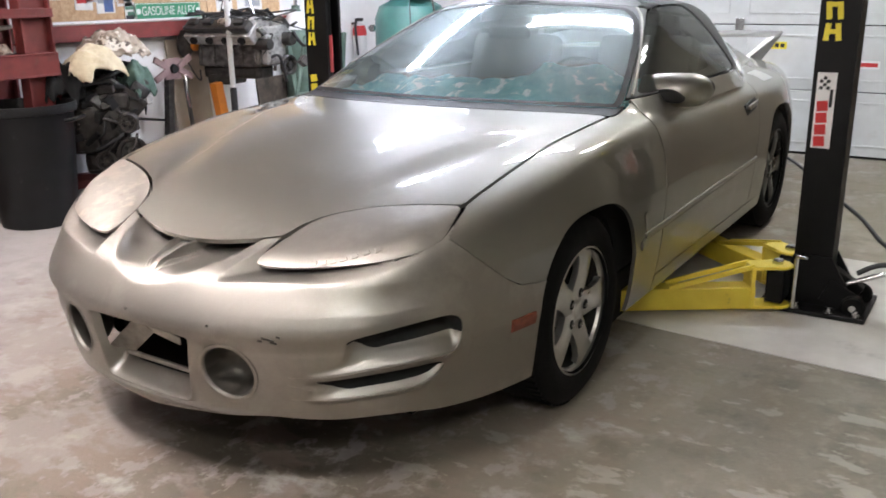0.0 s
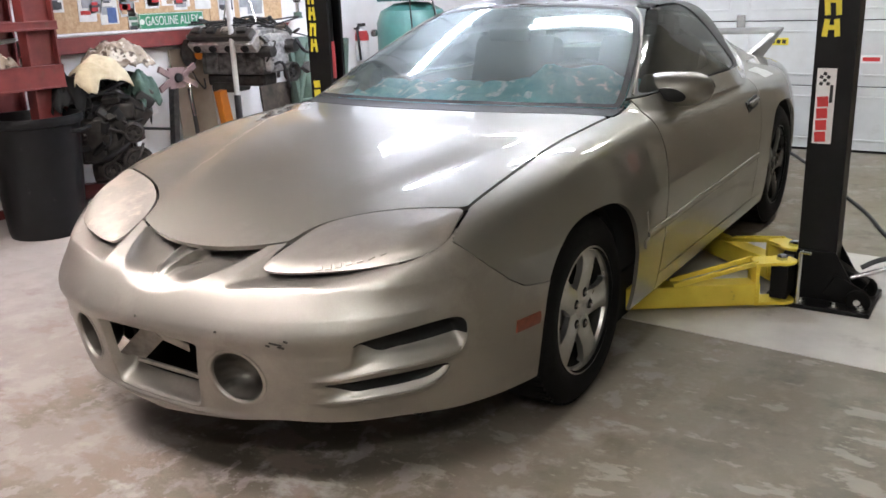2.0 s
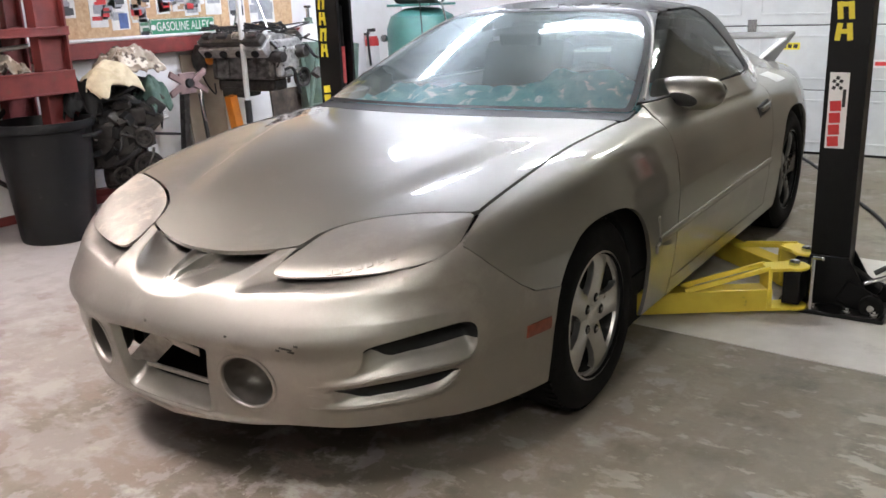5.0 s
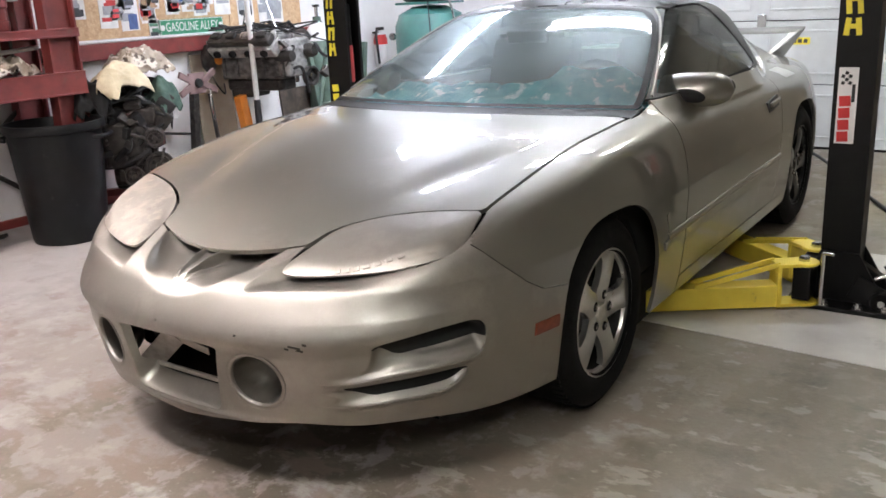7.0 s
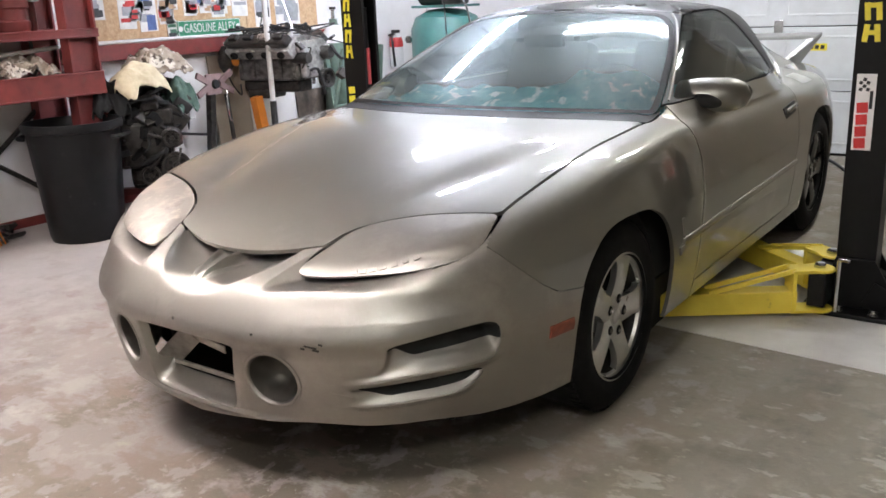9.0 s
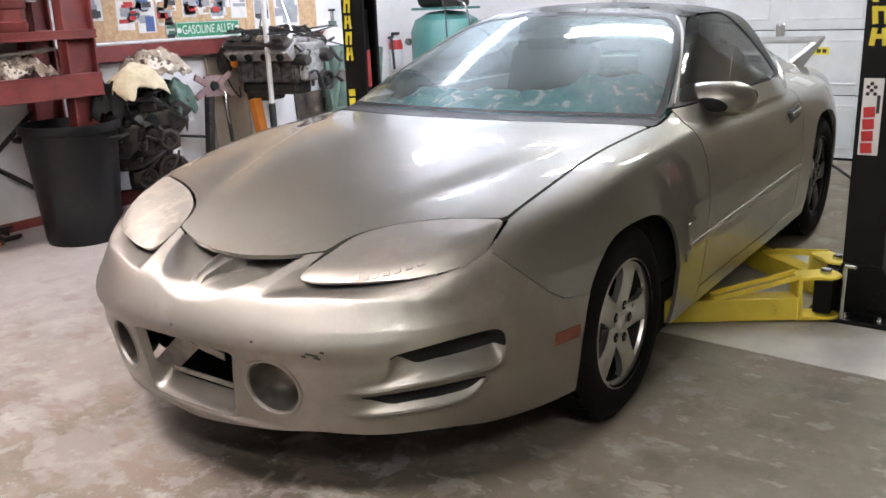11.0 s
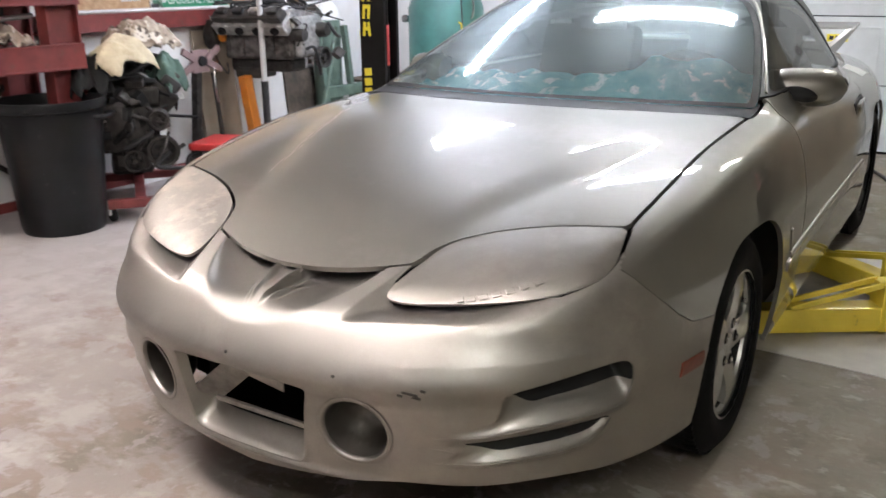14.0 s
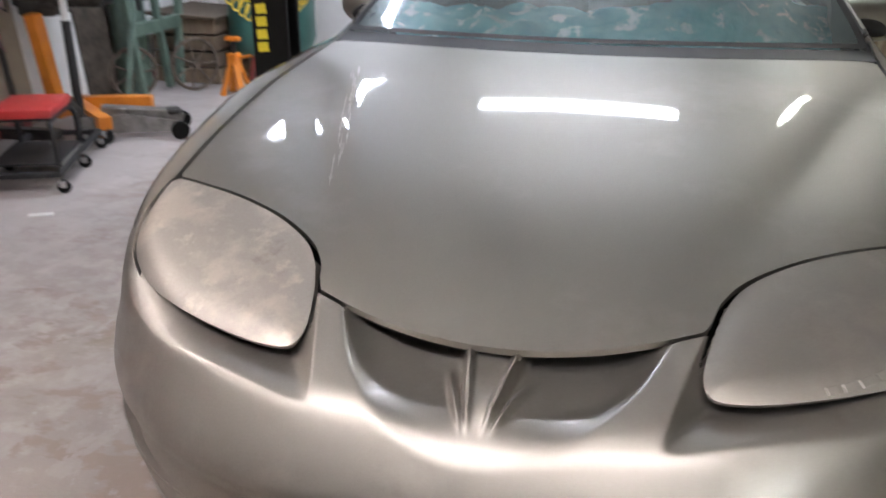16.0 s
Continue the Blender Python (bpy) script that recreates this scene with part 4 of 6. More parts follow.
# thin pale streaks along the hood's edge
PALE_STREAK = material("pale_streak", (0.36, 0.34, 0.315), 0.85, tint2=(0.28, 0.26, 0.24), scale=60, spec=0.2)
rng = random.Random(4)
for k in range(26):
    u = k / 25 + rng.uniform(-0.02, 0.02)
    x0, y0 = STREAK[0][0] + (STREAK[1][0] - STREAK[0][0]) * u + rng.uniform(-0.012, 0.012), STREAK[0][1] + (STREAK[1][1] - STREAK[0][1]) * u
    rows = []
    for j in range(5):
        y = y0 + (j - 2) * rng.uniform(0.008, 0.022)
        half = 0.0035 * (1 - abs(j - 2) / 2.2) * rng.uniform(0.5, 1.2)
        rows.append([(x0 + dx - 0.264 * (y - y0), y, top_z(x0 + dx - 0.264 * (y - y0), y) + 0.0012) for dx in (-half, half)])
    ribbon(sorted(rows, key=lambda v: v[0][1]), PALE_STREAK, "dust_streak", car)

# fog lamp bowls, open: a rolled lip on the skin, steep walls, a rounded bottom that runs back level
for s in (1, -1):
    centre = np.array([s * FOG_X, front_y(FOG_X, FOG_Z), FOG_Z])
    rim = []
    for a in np.linspace(0, 2 * math.pi, 49):
        x, z = s * FOG_X + FOG_R * math.cos(a), FOG_Z + FOG_R * math.sin(a)
        rim.append(np.array([x, front_y(abs(x), z), z]) - centre)
    axis = np.array([-0.12 * s, 0.985, 0.1])
    profile = [(1.12, 0.0), (1.1, -0.0008), (1.03, -0.0008), (1.0, 0.0004), (0.975, 0.004), (0.96, 0.010)] + [(0.955 * math.cos(a) ** 0.8, 0.012 + 0.095 * math.sin(a)) for a in np.linspace(0.05, 1.55, 16)]
    rings = [[tuple(centre + p * grow + axis * deep) for p in rim] for grow, deep in profile]
    ribbon(rings[:6], DULL_PAINT, "fog_lamp_rim", car, "rolled painted rim")
    ribbon(rings[5:], BOWL_PAINT, "fog_lamp_bowl", car, "empty dull fog lamp bowl, paint darkened for its inner shade")

# behind the grille opening: a painted frame that runs in to a smaller hole
ring = np.asarray(GRILLE, float)
for _ in range(2):
    nx = np.roll(ring, -1, 0)
    ring = np.stack([0.75 * ring + 0.25 * nx, 0.25 * ring + 0.75 * nx], 1).reshape(-1, 2)
rows = []
for deep, shrink, up in ((-0.0004, 1.09, -0.012), (-0.0014, 1.075, -0.01), (-0.0014, 1.02, -0.003), (0.002, 1.0, 0.0), (0.010, 0.99, 0.004), (0.042, 0.95, 0.022), (0.05, 0.94, 0.036), (0.058, 0.93, 0.042)):
    loop = []
    for x, z in ring:
        low = float(ramp(z, 0.34, 0.26))
        over = max(shrink - 1.0, 0.0) * 0.14
        zr = z + up * low - (0.004 if deep > 0.03 else 0.0) * (1 - low) + over * (1 - low)
        loop.append((x * shrink, (front_y(x * shrink, zr) if over else front_y(x, z)) + deep * (0.4 + 0.6 * low), zr))
    rows.append(loop + loop[:1])
ribbon(rows, DULL_PAINT, "grille_frame", car, "painted frame inside the grille opening")
# black box added behind the hole to keep it in shade
bm = box((0.8, 0.012, 0.3), (0, -0.66, 0.36), bevel=0)
box((0.8, 0.22, 0.012), (0, -0.77, 0.5), bevel=0, bm=bm)
box((0.8, 0.22, 0.012), (0, -0.77, 0.215), bevel=0, bm=bm)
part("grille_box", bm, VOID, car)
part("bumper_brace", box((0.2, 0.005, 0.07), (-0.175, -0.935, 0.325), (22, -40, 0), 0.002), BRACE, car, "pale bare bumper brace behind the opening")
part("bumper_brace", box((0.14, 0.005, 0.026), (-0.03, -0.925, 0.372), (10, 8, 0), 0.002), BRACE, car, "pale bare bumper brace behind the opening")
part("bumper_brace", box((0.33, 0.012, 0.012), (0.0, -0.955, 0.3), (0, 0, 0), 0.003), BRACE, car, "pale lower bar behind the opening")

# cabin: dash, wheel, seats
bm = bmesh.new()
grid = [[bm.verts.new((0.68 * (i / 20 - 1), 0.52 + 0.5 * j / 10 + 0.14 * (i / 20 - 1) ** 2, 0.868 + 0.006 * math.sin(i * 0.9 + j) + 0.04 * noise.noise(Vector((i * 0.35, j * 0.5, 0))) + 0.095 * math.exp(-(((i - 31) / 6.5) ** 2 + ((j - 7) / 2.6) ** 2)) + 0.03 * float(ramp(j, 2, 6)) + (0.02 if 6 < j else 0) - (0.25 if j == 10 else 0))) for j in range(11)] for i in range(41)]
for a, b in zip(grid, grid[1:]):
    for k in range(10):
        bm.faces.new((a[k], a[k + 1], b[k + 1], b[k]))
part("dashboard", bm, DASH, car, "dash with a rumpled blue-green cover", True)
part("steering_wheel", tube_along([(0.37 + 0.18 * math.cos(a), 1.08 - 0.06 * math.sin(a), 0.85 + 0.17 * math.sin(a)) for a in np.linspace(0, 2 * math.pi, 17)[:-1]], 0.015, 8, closed=True), BLACK, car, smooth=True)
for s in (1, -1):
    bm = box((0.5, 0.16, 0.62), (s * 0.37, 1.78, 0.78), (-18, 0, 0), 0.06)
    box((0.5, 0.5, 0.18), (s * 0.37, 1.5, 0.46), (6, 0, 0), 0.06, bm)
    box((0.26, 0.1, 0.16), (s * 0.37, 1.9, 1.1), (-14, 0, 0), 0.04, bm)
    part("seat", bm, SEAT, car, "dark cloth front seat", True)
part("cabin_floor", box((1.5, 2.9, 0.03), (0, 2.0, 0.24), bevel=0), VOID, car)
part("rear_view_mirror", box((0.2, 0.03, 0.06), (0.0, 1.08, 1.13), (12, 0, 0), 0.012), BLACK, car)
# unseen plates added to stop light leaking to the floor under the nose
part("undertray", box((0.62, 0.3, 0.02), (0, -0.76, 0.225), bevel=0.004), VOID, car)
part("undertray", box((1.1, 0.3, 0.02), (0, -0.48, 0.225), bevel=0.004), VOID, car)
part("underbody", box((1.3, 4.2, 0.05), (0, 1.45, 0.2), bevel=0), VOID, car)


# ---- two-post lift ----
YLABEL = material("yellow_vinyl", (0.75, 0.62, 0.04), 0.45, grain=0.08, scale=60)
WLABEL = material("white_vinyl", (0.75, 0.74, 0.72), 0.45, grain=0.06, scale=60)
RLABEL = material("red_vinyl", (0.55, 0.03, 0.03), 0.45, grain=0.1, scale=60)
HYDRAULIC = material("red_cylinder", (0.62, 0.09, 0.09), 0.4, grain=0.15, scale=20)


def lift_column(at, turn, label, sleeve=False):
    """A C-section post on a bolted foot; its open side faces +x before turning."""
    t = thing("lift_post", at, label, "lift", "lift posts", turn)
    bm = bmesh.new()
    w, d, h = 0.125, 0.15, 2.55
    prof = [(0.07, -w / 2), (-0.08, -w / 2), (-0.08, w / 2), (0.07, w / 2), (0.07, w / 2 - 0.02), (-0.066, w / 2 - 0.02), (-0.066, -w / 2 + 0.02), (0.07, -w / 2 + 0.02)]
    a, b = ([bm.verts.new((x, y, z)) for x, y in prof] for z in (0.02, h))
    for k in range(8):
        bm.faces.new((a[k], a[(k + 1) % 8], b[(k + 1) % 8], b[k]))
    part("column", bm, LIFT_BLACK, t)
    part("base_plate", box((0.42, 0.36, 0.02), (-0.03, 0, 0.012), bevel=0.005), LIFT_BLACK, t)
    for k in (-1, 1):
        bm = bmesh.new()
        v = [bm.verts.new((-0.08, k * (w / 2 + dy), z)) for dy in (0.002, 0.014) for z in (0.02,)]
        vs = [[bm.verts.new((x, k * (w / 2 + dy), z)) for x, z in ((0.13, 0.022), (0.07, 0.23), (-0.08, 0.23), (-0.2, 0.022))] for dy in (0.001, 0.013)]
        for i in range(4):
            bm.faces.new((vs[0][i], vs[0][(i + 1) % 4], vs[1][(i + 1) % 4], vs[1][i]))
        bm.faces.new(vs[0]), bm.faces.new(vs[1])
        bmesh.ops.delete(bm, geom=v, context="VERTS")
        part("gusset", bm, LIFT_BLACK, t)
        for x in (0.13, 0.03, -0.1, -0.2):
            part("anchor_bolt", lathe([(0.0, 0.045), (0.008, 0.045), (0.009, 0.036), (0.016, 0.036), (0.016, 0.024), (0.021, 0.024), (0.021, 0.02)], 12, Matrix.Translation((x, k * 0.145, 0))), CHROME, t, "bright anchor bolt and nut")
    part("hydraulic_cylinder", rod((0.02, 0, 0.2), (0.02, 0, 1.3), 0.026), LIFT_BLACK, t, smooth=True)
    if sleeve:
        part("cylinder_sleeve", rod((0.02, 0, 0.88), (0.02, 0, 1.08), 0.03), HYDRAULIC, t, "faded red sleeve", True)
    return t


post = lift_column((1.325, 1.365, 0), (0, 0, 180), "black lift post with yellow lettering and a white sticker")


def face_marks(parent, y, x0, x1, z0, z1, mat, name, count, lean=6):
    for k in range(count):
        zc = z0 + (k + 0.5) * (z1 - z0) / count
        hgt = (z1 - z0) / count
        wid = x1 - x0
        xm = (x0 + x1) / 2
        bm = box((wid * 0.3, 0.002, hgt * 0.82), (xm - wid * 0.3, y, zc), (0, lean, 0), bevel=0)
        box((wid * 0.3, 0.002, hgt * 0.82), (xm + wid * 0.3, y, zc), (0, lean if k % 2 else -lean, 0), bevel=0, bm=bm)
        box((wid * 0.5, 0.0015, hgt * 0.22), (xm, y, zc + hgt * (0.28 if k % 2 else 0.02)), bevel=0, bm=bm)
        part(name, bm, mat, parent)


face_marks(post, 0.0645, -0.018, 0.05, 1.095, 1.5, YLABEL, "yellow_mark", 5)
lab = part("sticker", box((0.072, 0.002, 0.3), (0.017, 0.0640, 0.83), (0, 0, 0), 0), WLABEL, post, "white sticker with red and black print")
CHECK = material("black_ink", (0.015, 0.015, 0.015), 0.5)
for k in range(4):
    part("red_print", box((0.042, 0.002, 0.041), (0.024, 0.0662, 0.708 + 0.047 * k), (0, 5, 0), 0.0006), RLABEL, lab)
for i in range(4):
    for j in range(3):
        if (i + j) % 2 == 0:
            part("check", box((0.013, 0.002, 0.013), (0.010 + 0.013 * j, 0.0662, 0.92 + 0.013 * i), (0, -20, 0), 0), CHECK, lab)
part("small_print", box((0.012, 0.002, 0.07), (-0.005, 0.0662, 0.88), (0, 0, 0), 0), CHECK, lab)

post2 = lift_column((-1.325, 1.365, 0), (0, 0, 0), "black lift post with yellow lettering beside the car", True)
face_marks(post2, -0.0645, -0.062, -0.012, 1.02, 1.36, YLABEL, "yellow_mark", 4)
for k in range(4):
    part("yellow_mark", box((0.045, 0.002, 0.038), (-0.037, -0.0645, 0.70 + 0.05 * k), (0, -6, 0), 0), YLABEL, post2)


# swing arms: one thing for each, on a shared pin bracket
def swing_arm(a, b, label):
    """From the pin a on the post to the free end b."""
    a, b = Vector(a), Vector(b)
    d = b - a
    L = d.length
    t = thing("swing_arm", a, label, "lift", "lift arms", (0, 0, math.degrees(math.atan2(d.y, d.x))))
    part("outer_tube", box((L * 0.78, 0.09, 0.095), (0.1 + L * 0.39, 0, 0.068), bevel=0.006), YELLOW, t)
    part("inner_tube", box((L * 0.3, 0.07, 0.07), (L * 0.86, 0, 0.068), bevel=0.005), YELLOW, t)
    for z in (0.028, 0.198):
        bm = lathe([(0.0, 0.007), (0.055, 0.007), (0.06, 0.004), (0.06, -0.004), (0.055, -0.007), (0.0, -0.007)], 24, Matrix.Translation((0, 0, z)))
        box((0.13, 0.1, 0.013), (0.06, 0, z), bevel=0, bm=bm)
        part("pin_plate", bm, YELLOW, t)
    part("end_plate", box((0.016, 0.1, 0.185), (0.115, 0, 0.113), bevel=0.003), YELLOW, t)
    for y in (-0.035, 0.035):
        part("gusset", box((0.36, 0.014, 0.02), (0.285, y, 0.16), (0, 14, 0), 0.003), YELLOW, t)
    part("pin", rod((0, 0, 0.02), (0, 0, 0.225), 0.014), CHROME, t, "steel hinge pin", True)
    part("nut", lathe([(0.0, 0.018), (0.02, 0.018), (0.024, 0.012), (0.024, 0.0), (0.0, 0.0)], 6, Matrix.Translation((0, 0, 0.205))), CHROME, t)
    part("lift_pad", lathe([(0.0, 0.05), (0.05, 0.05), (0.055, 0.04), (0.055, 0.0), (0.0, 0.0)], 24, Matrix.Translation((L * 0.96, 0, 0.1))), RUBBER, t)
    return t


swing_arm((1.215, 1.2, 0), (0.5, 0.72, 0), "yellow steel lift arm swung under the car")
swing_arm((1.215, 1.43, 0), (0.5, 2.0, 0), "yellow steel lift arm swung to the rear")
swing_arm((-1.215, 1.2, 0), (-0.5, 0.72, 0), "yellow steel lift arm swung under the car")
swing_arm((-1.215, 1.43, 0), (-0.5, 2.0, 0), "yellow steel lift arm swung to the rear")
for s, x in ((1, 1.215), (-1, -1.215)):
    c = thing("lift_carriage", (x, 1.31, 0), "black lift carriage block against the post", "lift carriage", "lift carriages")
    part("block", box((0.07, 0.3, 0.14), (0, 0, 0.113), bevel=0.006), LIFT_BLACK, c)
    part("lock_rod", rod((s * 0.075, -0.13, 0.03), (s * 0.075, -0.13, 0.25), 0.009), CHROME, c, "bright lock rod", True)
    part("lock_handle", rod((s * 0.075, -0.13, 0.25), (s * 0.115, -0.15, 0.255), 0.008), CHROME, c, smooth=True)

# roll-away wheels of the post foot
rk = thing("post_dolly", (1.45, 1.36, 0), "black folding dolly with two small wheels on the post foot", "dolly")
part("frame", box((0.16, 0.06, 0.05), (0, 0.02, 0.12), (0, 32, 0), 0.008), LIFT_BLACK, rk)
part("frame_plate", box((0.13, 0.012, 0.1), (0.0, -0.08, 0.07), (0, 25, 0), 0.004), LIFT_BLACK, rk)
for y in (-0.11, 0.08):
    wv = part("dolly_wheel", lathe([(0.0, 0.02), (0.012, 0.022), (0.03, 0.018), (0.04, 0.02), (0.048, 0.012), (0.048, -0.012), (0.04, -0.02), (0.0, -0.02)], 24, Matrix.Translation((0.06, y, 0.05)) @ pose(0, 0, 0, 90, 0, 0)), RUBBER, rk, "small black wheel", True)
    part("hub", lathe([(0.0, 0.026), (0.014, 0.026), (0.014, 0.0)], 12, Matrix.Translation((0.06, y, 0.05)) @ pose(0, 0, 0, 90, 0, 0)), CHROME, wv)
part("handle", rod((0.02, -0.06, 0.13), (0.28, -0.02, 0.24), 0.011), CHROME, rk, "bright pull handle", True)

# ---- garage door ----
door = thing("garage_door", (0, BACK, 0), "white sectional garage door, closed", "garage door")
SEC = 0.5
for k in range(5):
    z0 = 0.012 + k * SEC
    bm = box((DOOR_R - DOOR_L - 0.01, 0.04, SEC - 0.008), ((DOOR_L + DOOR_R) / 2, 0.02, z0 + SEC / 2 - 0.004), bevel=0.006)
    sec = part("door_section", bm, DOOR_WHITE, door)
    for i in range(4):
        w = (DOOR_R - DOOR_L) / 4
        cx = DOOR_L + w * (i + 0.5)
        bm = bmesh.new()
        for sx, sz, px, pz in ((w - 0.16, 0.016, 0, 0.165), (w - 0.16, 0.016, 0, -0.165), (0.016, 0.33, (w - 0.16) / 2, 0), (0.016, 0.33, -(w - 0.16) / 2, 0)):
            box((sx, 0.012, sz), (cx + px, -0.002, z0 + SEC / 2 + pz), bevel=0.004, bm=bm)
        part("pressed_border", bm, DOOR_WHITE, sec)
for z in (0.51, 1.01, 1.51):
    for x in (DOOR_L + 0.1, 0.0, DOOR_R - 0.1):
        part("hinge", box((0.07, 0.012, 0.1), (x, -0.008, z), bevel=0.003), CHROME, door, "galvanised hinge")
part("bottom_seal", box((DOOR_R - DOOR_L - 0.01, 0.045, 0.02), ((DOOR_L + DOOR_R) / 2, 0.02, 0.01), bevel=0.004), RUBBER, door)
TRACK = material("galvanised_track", (0.55, 0.56, 0.56), 0.4, 0.8, grain=0.2, scale=20)
for x in (DOOR_L - 0.02, DOOR_R + 0.02):
    t = thing("door_track", (x, BACK - 0.03, 0), "galvanised vertical door track beside the door", "door track", "door tracks")
    part("channel", box((0.03, 0.05, 2.2), (0, 0, 1.1), bevel=0.004), TRACK, t)
    for z in (0.3, 0.95, 1.6):
        part("bracket", box((0.06, 0.02, 0.05), (0.01, 0.01, z), bevel=0.002), TRACK, t)
st = thing("door_sticker", (0.985, BACK - 0.003, 0.718), "small white sticker with red print on the door", "sticker")
part("paper", box((0.15, 0.003, 0.06), (0, 0, 0), (0, 0, 0), 0), WLABEL, st)
part("red_print", box((0.12, 0.003, 0.03), (0, -0.002, 0), (0, 0, 0), 0), RLABEL, st)
st = thing("door_sticker", (0.3, BACK - 0.003, 0.85), "small yellow sticker with dark print on the door", "sticker")
part("paper", box((0.15, 0.003, 0.055), (0, 0, 0), (0, 0, 0), 0), YLABEL, st)
for k in range(3):
    part("dark_print", box((0.03, 0.003, 0.03), (-0.042 + 0.042 * k, -0.002, 0), (0, 8, 0), 0), CHECK, st)

# boards leaning in the corner beside the door
OLD_WOOD = material("weathered_board", (0.2, 0.145, 0.095), 0.75, tint2=(0.09, 0.062, 0.04), scale=14, stretch=(6, 6, 0.5), bump=0.001, bump_scale=40, spread=0.45)
rng = random.Random(4)
for k in range(7):
    w, h = rng.uniform(0.07, 0.16), rng.uniform(1.5, 2.3)
    lean = 4.5
    b = box((w, 0.022, h), (0, 0, h / 2), bevel=0.003)
    ob = part("board", b, OLD_WOOD, None)
    ob.matrix_basis = pose(1.47 + 0.14 * k, BACK - 0.16 - 0.02 * (k % 3), 0.0, -lean, rng.uniform(-1.5, 1.5), 0)
    tagged(ob, "long weathered board leaning on the wall", "board", "leaning boards")

# ---- black bin ----
bin_ = thing("trash_can", (-2.9, 0.5, 0), "large black plastic bin with side handles, empty", "bin")
bm = lathe([(0.0, 0.012), (0.2, 0.012), (0.205, 0.0), (0.212, 0.0), (0.22, 0.03), (0.268, 0.66), (0.285, 0.665), (0.29, 0.69), (0.285, 0.715), (0.272, 0.715), (0.262, 0.66), (0.21, 0.03), (0.0, 0.025)], 48)
part("tub", bm, CAN, bin_, smooth=True)
for a in (35, 215):
    m = pose(0, 0, 0, 0, 0, a)
    part("side_handle", tube_along([m @ Vector(p) for p in ((0.262, -0.09, 0.62), (0.31, -0.07, 0.625), (0.31, 0.07, 0.625), (0.262, 0.09, 0.62))], 0.013, 8), CAN, bin_, smooth=True)

# ---- red rack ----
rack = thing("steel_rack", (0, 0, 0), "heavy red steel rack full of parts, against the wall", "rack")
for x in (-2.98, -3.42):
    for y in (0.68, -1.2):
        bm = box((0.09, 0.014, 2.3), (x, y - 0.093, 1.15), bevel=0.002)
        box((0.09, 0.014, 2.3), (x, y + 0.093, 1.15), bevel=0.002, bm=bm)
        box((0.012, 0.18, 2.3), (x, y, 1.15), bevel=0.002, bm=bm)
        part("upright", bm, RED_STEEL, rack)
for z, h in ((0.918, 0.125), (1.215, 0.04), (1.75, 0.1)):
    for x in (-2.96, -3.42):
        bm = box((0.012, 1.96, h), (x + 0.05, -0.21, z), bevel=0.002)
        box((0.06, 1.96, 0.012), (x + 0.03, -0.21, z + h / 2), bevel=0.002, bm=bm)
        box((0.06, 1.96, 0.012), (x + 0.03, -0.21, z - h / 2), bevel=0.002, bm=bm)
        part("beam", bm, RED_STEEL, rack)
    part("shelf_deck", box((0.4, 2.0, 0.015), (-3.2, -0.21, z + h / 2 - 0.02), bevel=0.002), RED_STEEL if z > 1 else DARK_STEEL, rack)
part("brace", tube_along([(-3.42, 0.7, 0.12), (-3.42, 0.3, 0.42), (-3.42, -0.3, 0.8)], 0.016, 8), DARK_STEEL, rack)
part("brace", tube_along([(-3.43, -0.3, 0.1), (-3.43, 0.15, 0.4), (-3.43, 0.6, 0.75)], 0.016, 8), DARK_STEEL, rack)


# ---- the workshop wall ----
ORANGE = material("orange_hoist_paint", (0.72, 0.24, 0.02), 0.45, tint2=(0.6, 0.18, 0.015), scale=8, spots=[((0.25, 0.1, 0.03), 14.0, 0.64, 0.78)], rough_var=0.1)
GREEN = material("green_machine_paint", (0.13, 0.19, 0.15), 0.55, tint2=(0.075, 0.115, 0.09), scale=10, spots=[((0.12, 0.1, 0.08), 12.0, 0.6, 0.75)], rough_var=0.1)
# teal kept deep, so the shade around the tank is in the colour
TEAL = material("shaded_teal_paint", (0.05, 0.17, 0.15), 0.45, tint2=(0.035, 0.12, 0.105), scale=6, spots=[((0.1, 0.1, 0.09), 12.0, 0.68, 0.8)], coat=0.3)
CAST = material("cast_aluminium", (0.62, 0.61, 0.59), 0.45, 0.7, tint2=(0.3, 0.29, 0.28), scale=22, spots=[((0.08, 0.075, 0.07), 15.0, 0.58, 0.7)], bump=0.002, bump_scale=60, rough_var=0.15)
CAST_DARK = material("stained_cast_aluminium", (0.2, 0.19, 0.18), 0.5, 0.7, tint2=(0.06, 0.055, 0.05), scale=18, spots=[((0.05, 0.046, 0.042), 9.0, 0.5, 0.62)], bump=0.002, bump_scale=60, rough_var=0.15)
IRON = material("oily_cast_iron", (0.065, 0.06, 0.055), 0.45, 0.5, tint2=(0.03, 0.028, 0.026), scale=20, spots=[((0.22, 0.2, 0.18), 16.0, 0.6, 0.72)], bump=0.002, bump_scale=70, rough_var=0.15)
GREY_STEEL = material("grey_jack_steel", (0.30, 0.29, 0.28), 0.45, 0.6, tint2=(0.16, 0.15, 0.145), scale=14, spots=[((0.07, 0.065, 0.06), 12.0, 0.6, 0.75)])
RUSTY = material("rusty_iron", (0.17, 0.135, 0.105), 0.7, 0.3, tint2=(0.09, 0.065, 0.05), scale=30)
CANVAS = material("beige_cloth", (0.74, 0.66, 0.48), 0.95, tint2=(0.52, 0.43, 0.28), scale=12, bump=0.003, bump_scale=40)
